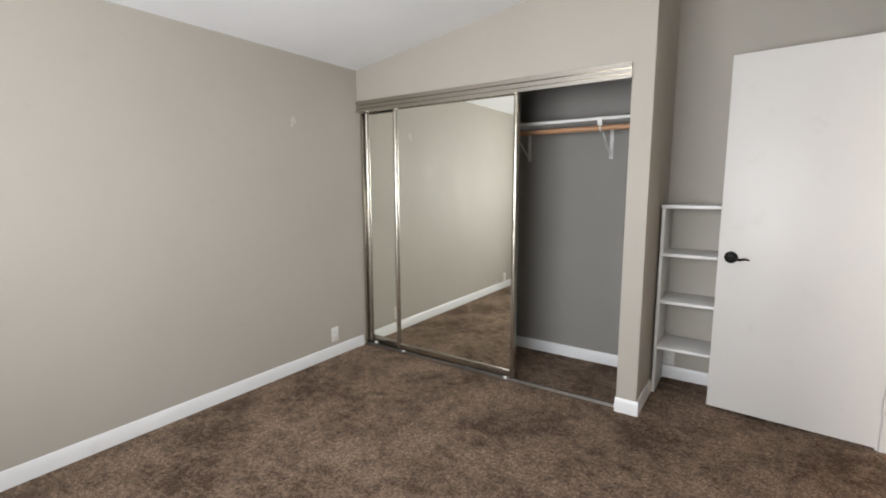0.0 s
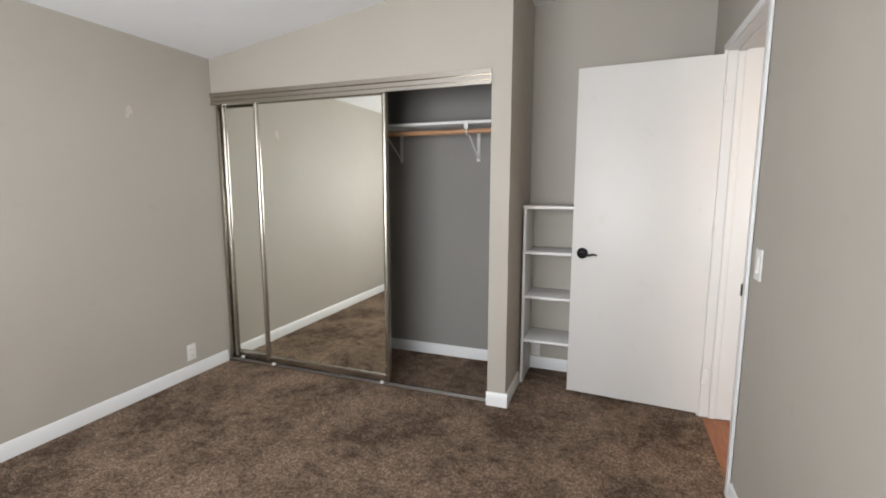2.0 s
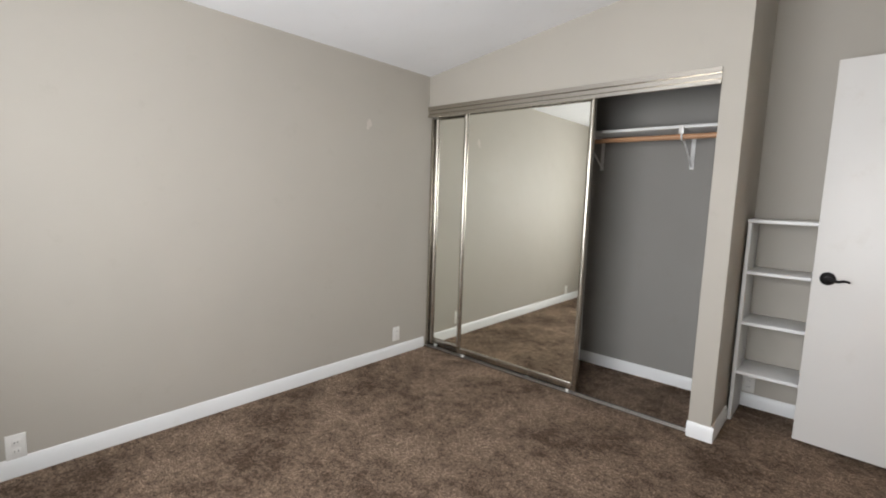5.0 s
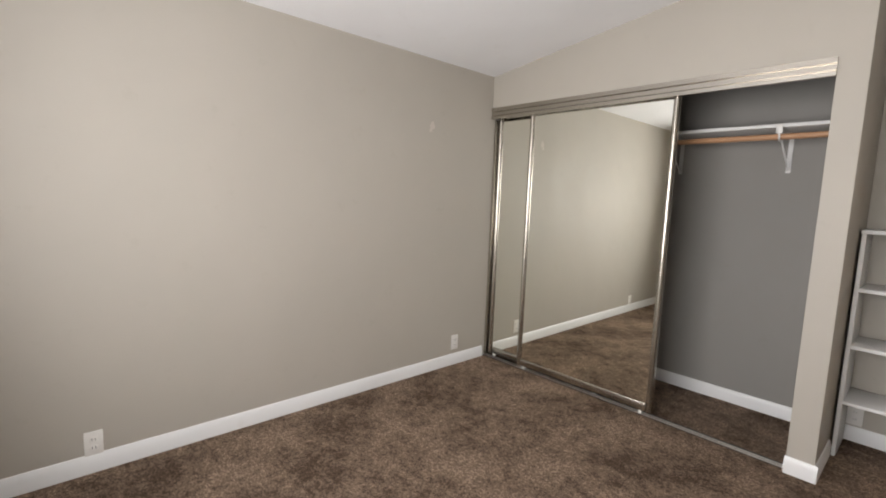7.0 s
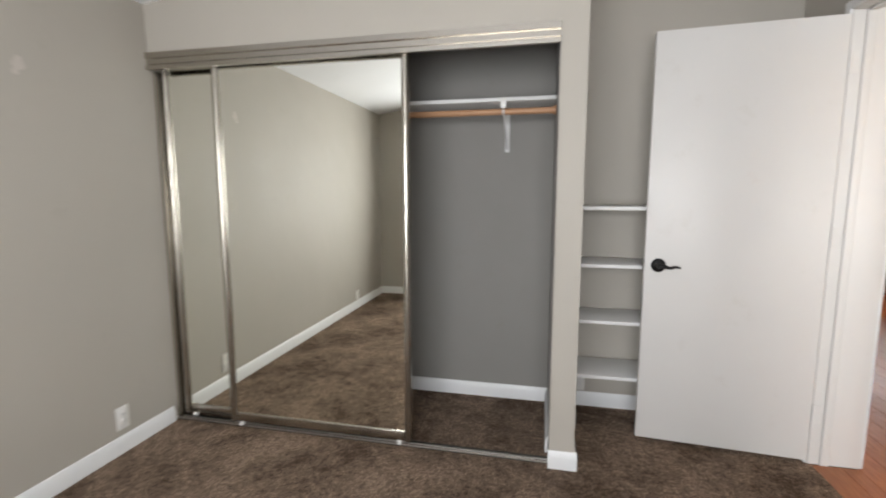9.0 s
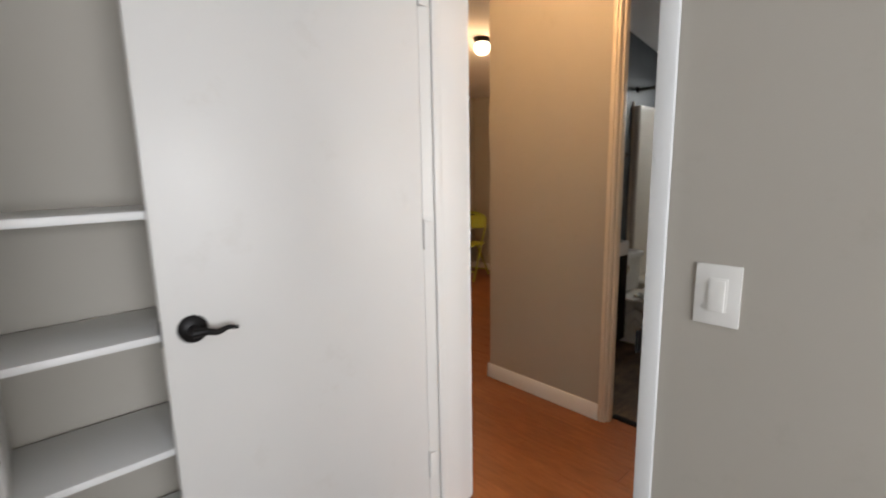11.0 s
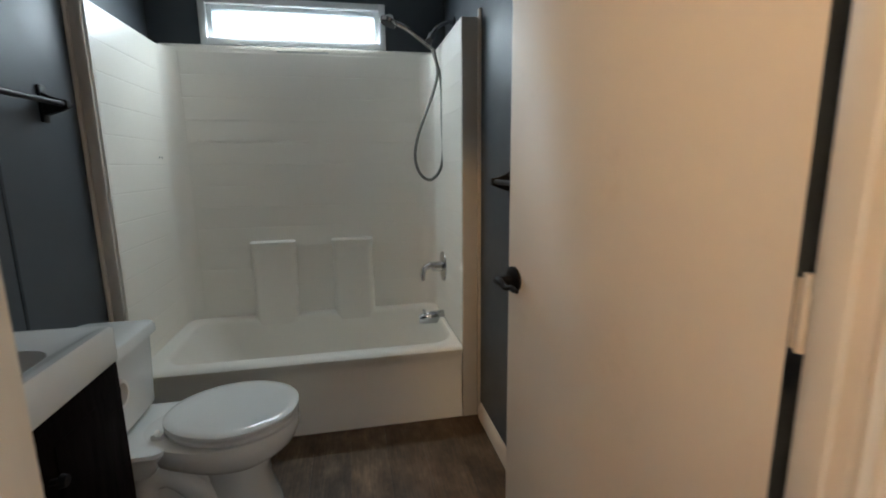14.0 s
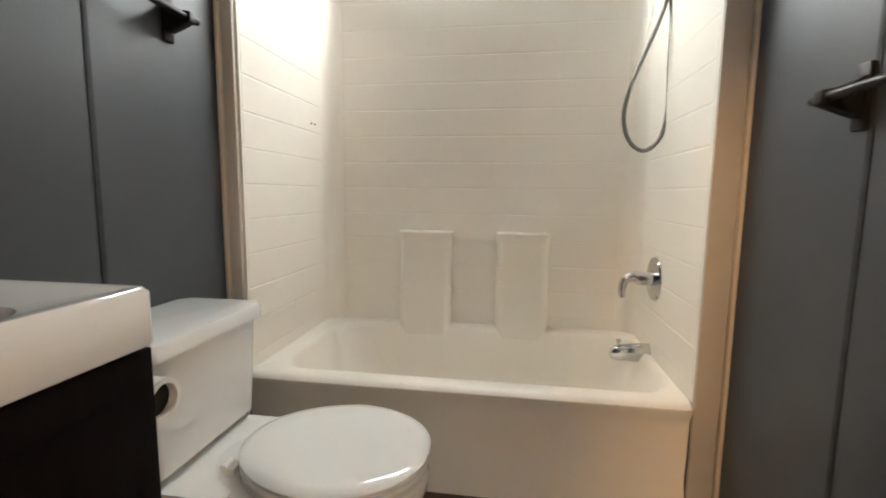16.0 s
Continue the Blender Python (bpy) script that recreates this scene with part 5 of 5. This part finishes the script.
for z_, hw in ((0.590, 0.120), (0.600, 0.185), (0.64, 0.203), (0.69, 0.202), (0.725, 0.186), (0.755, 0.152), (0.776, 0.105), (0.787, 0.050)):
    y_ = 0.100 + (z_ - 0.585) * 0.40
    rings.append([(-hw, y_ - 0.004, z_), (-hw * 0.5, y_ + 0.012, z_), (hw * 0.5, y_ + 0.012, z_), (hw, y_ - 0.004, z_), (hw, y_ + 0.012, z_), (hw * 0.5, y_ + 0.028, z_), (-hw * 0.5, y_ + 0.028, z_), (-hw, y_ + 0.012, z_)])
loft(b, rings)
part("backrest", b, M_LIME, chair, "lime green moulded plastic backrest", bevel=0.003)
# solid dark block in place of the shaded opening
b = bmesh.new()
bx(b, -0.045, 0.164, 0.742, 0.045, 0.200, 0.758)
part("grip_slot_shade", b, M_DARK, chair, "dark block standing for the shaded grip slot", bevel=0.004)
for y_, z_, w_ in ((-0.16, 0.105, CW), (0.19, 0.075, CW * 0.9)):
    b = bmesh.new()
    cyl(b, (-w_, y_, z_), (w_, y_, z_), 0.008, seg=10)
    part("stretcher", b, M_LIMEMETAL, chair)
chair.matrix_basis = pose(6.27, 3.02, 0.0, 0, 0, -74)

# ---------------------------------------------------------------- kitchen
KX, KB = 6.15, EAST_X - 0.002


def drawer_base(y0, y1, rows, label):
    t = thing("base_cabinet", label, "cabinet", (KX, (y0 + y1) / 2, 0), "kitchen base cabinets")
    b = bmesh.new()
    bx(b, KX, y0, 0.10, KB, y1, 0.868)
    bx(b, KX + 0.06, y0, 0.0, KB, y1, 0.099)
    part("body", b, M_CHERRY, t, bevel=0.002)
    h = 0.74 / rows
    for i in range(rows):
        b = bmesh.new()
        bx(b, KX - 0.019, y0 + 0.012, 0.12 + i * h, KX - 0.001, y1 - 0.012, 0.12 + (i + 1) * h - 0.014)
        d_ = part("drawer_front" if rows > 2 else "door", b, M_CHERRY, t, bevel=0.004)
        b = bmesh.new()
        cyl(b, (KX - 0.018, (y0 + y1) / 2, 0.12 + (i + 0.5) * h), (KX - 0.040, (y0 + y1) / 2, 0.12 + (i + 0.5) * h), 0.012, seg=14)
        part("knob", b, M_BRASS, d_)
    return t


drawer_base(3.385, 3.83, 4, "cherry wood base cabinet with four drawers")
drawer_base(4.61, 5.30, 1, "cherry wood base cabinet with a door")
drawer_base(5.305, 6.00, 1, "cherry wood base cabinet with a door")
for y0, y1 in ((3.385, 3.83), (4.61, 6.0)):
    b = bmesh.new()
    bx(b, KX - 0.03, y0, 0.869, KB, y1, 0.907)
    bx(b, KB - 0.02, y0, 0.907, KB, y1, 1.00)
    tagged(mesh_object("worktop", finish(b, 0.004), M_COUNTER), "beige laminate kitchen worktop with upstand", "worktop")
stove = thing("stove", "stainless and black freestanding electric stove", "stove", (KX, 4.22, 0))
SY0_, SY1_ = 3.835, 4.605
b = bmesh.new()
bx(b, KX + 0.02, SY0_, 0.02, KB - 0.004, SY1_, 0.895)
part("body", b, M_BLACK, stove, bevel=0.003)
b = bmesh.new()
bx(b, KX - 0.01, SY0_ + 0.006, 0.28, KX + 0.019, SY1_ - 0.006, 0.80)
od = part("oven_door", b, M_STEEL, stove, bevel=0.004)
b = bmesh.new()
bx(b, KX - 0.014, SY0_ + 0.10, 0.36, KX - 0.0105, SY1_ - 0.10, 0.68)
part("oven_window", b, M_BLACKGLASS, od)
b = bmesh.new()
cyl(b, (KX - 0.05, SY0_ + 0.06, 0.755), (KX - 0.05, SY1_ - 0.06, 0.755), 0.011, seg=14)
for yy in (SY0_ + 0.09, SY1_ - 0.09):
    cyl(b, (KX - 0.05, yy, 0.755), (KX - 0.010, yy, 0.755), 0.008, seg=10)
part("oven_handle", b, M_STEEL, od)
b = bmesh.new()
bx(b, KX - 0.006, SY0_ + 0.006, 0.04, KX + 0.019, SY1_ - 0.006, 0.265)
part("warming_drawer", b, M_STEEL, stove, bevel=0.004)
b = bmesh.new()
bx(b, KX - 0.012, SY0_, 0.8955, KB - 0.004, SY1_, 0.915)
part("cooktop", b, M_BLACKGLASS, stove, bevel=0.003)
b = bmesh.new()
bx(b, KB - 0.09, SY0_, 0.9155, KB - 0.004, SY1_, 1.09)
bg = part("control_panel", b, M_STEEL, stove, bevel=0.006)
b = bmesh.new()
bx(b, KB - 0.093, 4.05, 0.995, KB - 0.0905, 4.30, 1.055)
part("display", b, M_BLACKGLASS, bg)
b = bmesh.new()
bx(b, KB - 0.0945, 4.12, 1.01, KB - 0.0932, 4.22, 1.04)
part("clock_digits", b, M_DISPLAY, bg)
for yy in (3.90, 3.97, 4.40, 4.47, 4.54):
    b = bmesh.new()
    cyl(b, (KB - 0.0905, yy, 1.025), (KB - 0.118, yy, 1.025), 0.020, 0.017, 18)
    part("knob", b, M_BLACK, bg)

UX, UB, UT, HB = 6.43, 1.480, 2.080, 1.360


def wall_cabinet(y0, y1, z0, z1, n, label):
    t = thing("wall_cabinet", label, "cabinet", (UX, (y0 + y1) / 2, z0), "kitchen wall cabinets")
    b = bmesh.new()
    bx(b, UX, y0, z0, KB, y1, z1)
    part("body", b, M_CHERRY, t, bevel=0.002)
    w = (y1 - y0) / n
    for i in range(n):
        b = bmesh.new()
        bx(b, UX - 0.019, y0 + i * w + 0.008, z0 + 0.012, UX - 0.001, y0 + (i + 1) * w - 0.008, z1 - 0.012)
        d_ = part("door", b, M_CHERRY, t, bevel=0.004)
        b = bmesh.new()
        bx(b, UX - 0.023, y0 + i * w + 0.065, z0 + 0.07, UX - 0.0195, y0 + (i + 1) * w - 0.065, z1 - 0.07)
        part("door_panel", b, M_CHERRY, d_, bevel=0.003)
    b = bmesh.new()
    loft(b, [[(UX - 0.024, y, z1 + 0.001), (UX - 0.055, y, z1 + 0.055), (UX - 0.055, y, z1 + 0.065), (UX + 0.05, y, z1 + 0.065), (UX + 0.05, y, z1 + 0.001)] for y in (y0, y1)])
    part("crown", b, M_HOOD, t, "pale wooden crown moulding")
    return t


wall_cabinet(3.385, 3.83, UB, UT, 1, "cherry wood wall cabinet with pale crown moulding")
wall_cabinet(3.835, 4.605, UB, UT, 2, "cherry wood wall cabinet above the range hood")
hood = thing("range_hood", "cream enamelled range hood under the wall cabinet", "range hood", (6.4, 4.22, HB))
b = bmesh.new()
loft(b, [[(6.24, y, HB), (6.22, y, HB + 0.03), (6.24, y, UB - 0.002), (KB, y, UB - 0.002), (KB, y, HB)] for y in (3.60, 4.605)])
part("canopy", b, M_HOOD, hood, bevel=0.003)
for i in range(3):
    b = bmesh.new()
    cyl(b, (6.222, 4.30 + 0.05 * i, HB + 0.04), (6.212, 4.30 + 0.05 * i, HB + 0.04), 0.009, seg=12)
    part("switch_knob", b, M_BLACK, hood)

# ---------------------------------------------------------------- floor planks, last
rng = random.Random(4)


def plank_mesh(name, lx, ly, h, material, bevel):
    b = bmesh.new()
    bx(b, 0, 0, -h, lx, ly, -0.0008)
    hexa_v = [v for v in b.verts if v.co.z > -h / 2]
    finish(b)
    bmesh.ops.bevel(b, geom=[e for e in b.edges if all(v in hexa_v for v in e.verts)], offset=bevel, segments=1, affect="EDGES")
    me = bpy.data.meshes.new(name)
    b.to_mesh(me)
    b.free()
    me.materials.append(material)
    return me


def planks(parent, areas, w, length, h, material, along, gap=0.0012):
    """Boards laid in staggered courses over areas (x0, y0, x1, y1), cut at the edges."""
    cache = {}
    for x0, y0, x1, y1 in areas:
        a0, a1, c0, c1 = (y0, y1, x0, x1) if along == "y" else (x0, x1, y0, y1)
        k = 0
        c = c0
        while c < c1 - 0.004:
            cw = min(w, c1 - c)
            a = a0 - length * ((k * 0.37) % 1.0)
            while a < a1 - 0.004:
                s0, s1 = max(a, a0), min(a + length, a1)
                if s1 - s0 > 0.004:
                    key = (round(cw, 3), round(s1 - s0, 3))
                    if key not in cache:
                        lx, ly = (key[0] - gap, key[1] - gap) if along == "y" else (key[1] - gap, key[0] - gap)
                        cache[key] = plank_mesh("plank", lx, ly, h, material, gap)
                    o = new("plank", cache[key])
                    o.parent = parent
                    o.location = (c, s0, 0) if along == "y" else (s0, c, 0)
                a += length
            c += w
            k += 1


planks(floor_hall, [(X_DOORWALL + 0.013, -0.44, X_HALL, 0.290), (X_HALL, Y_HALLEND - 0.058, 4.435, 0.962), (X_HALL, 0.962, EAST_X, Y_KITCHEN)], 0.125, 1.21, 0.0098, M_LAM, "y")
planks(floor_bath, [(4.475, BATH_R, 6.03, BATH_L)], 0.152, 0.914, 0.0078, M_VINYL, "x", 0.0004)
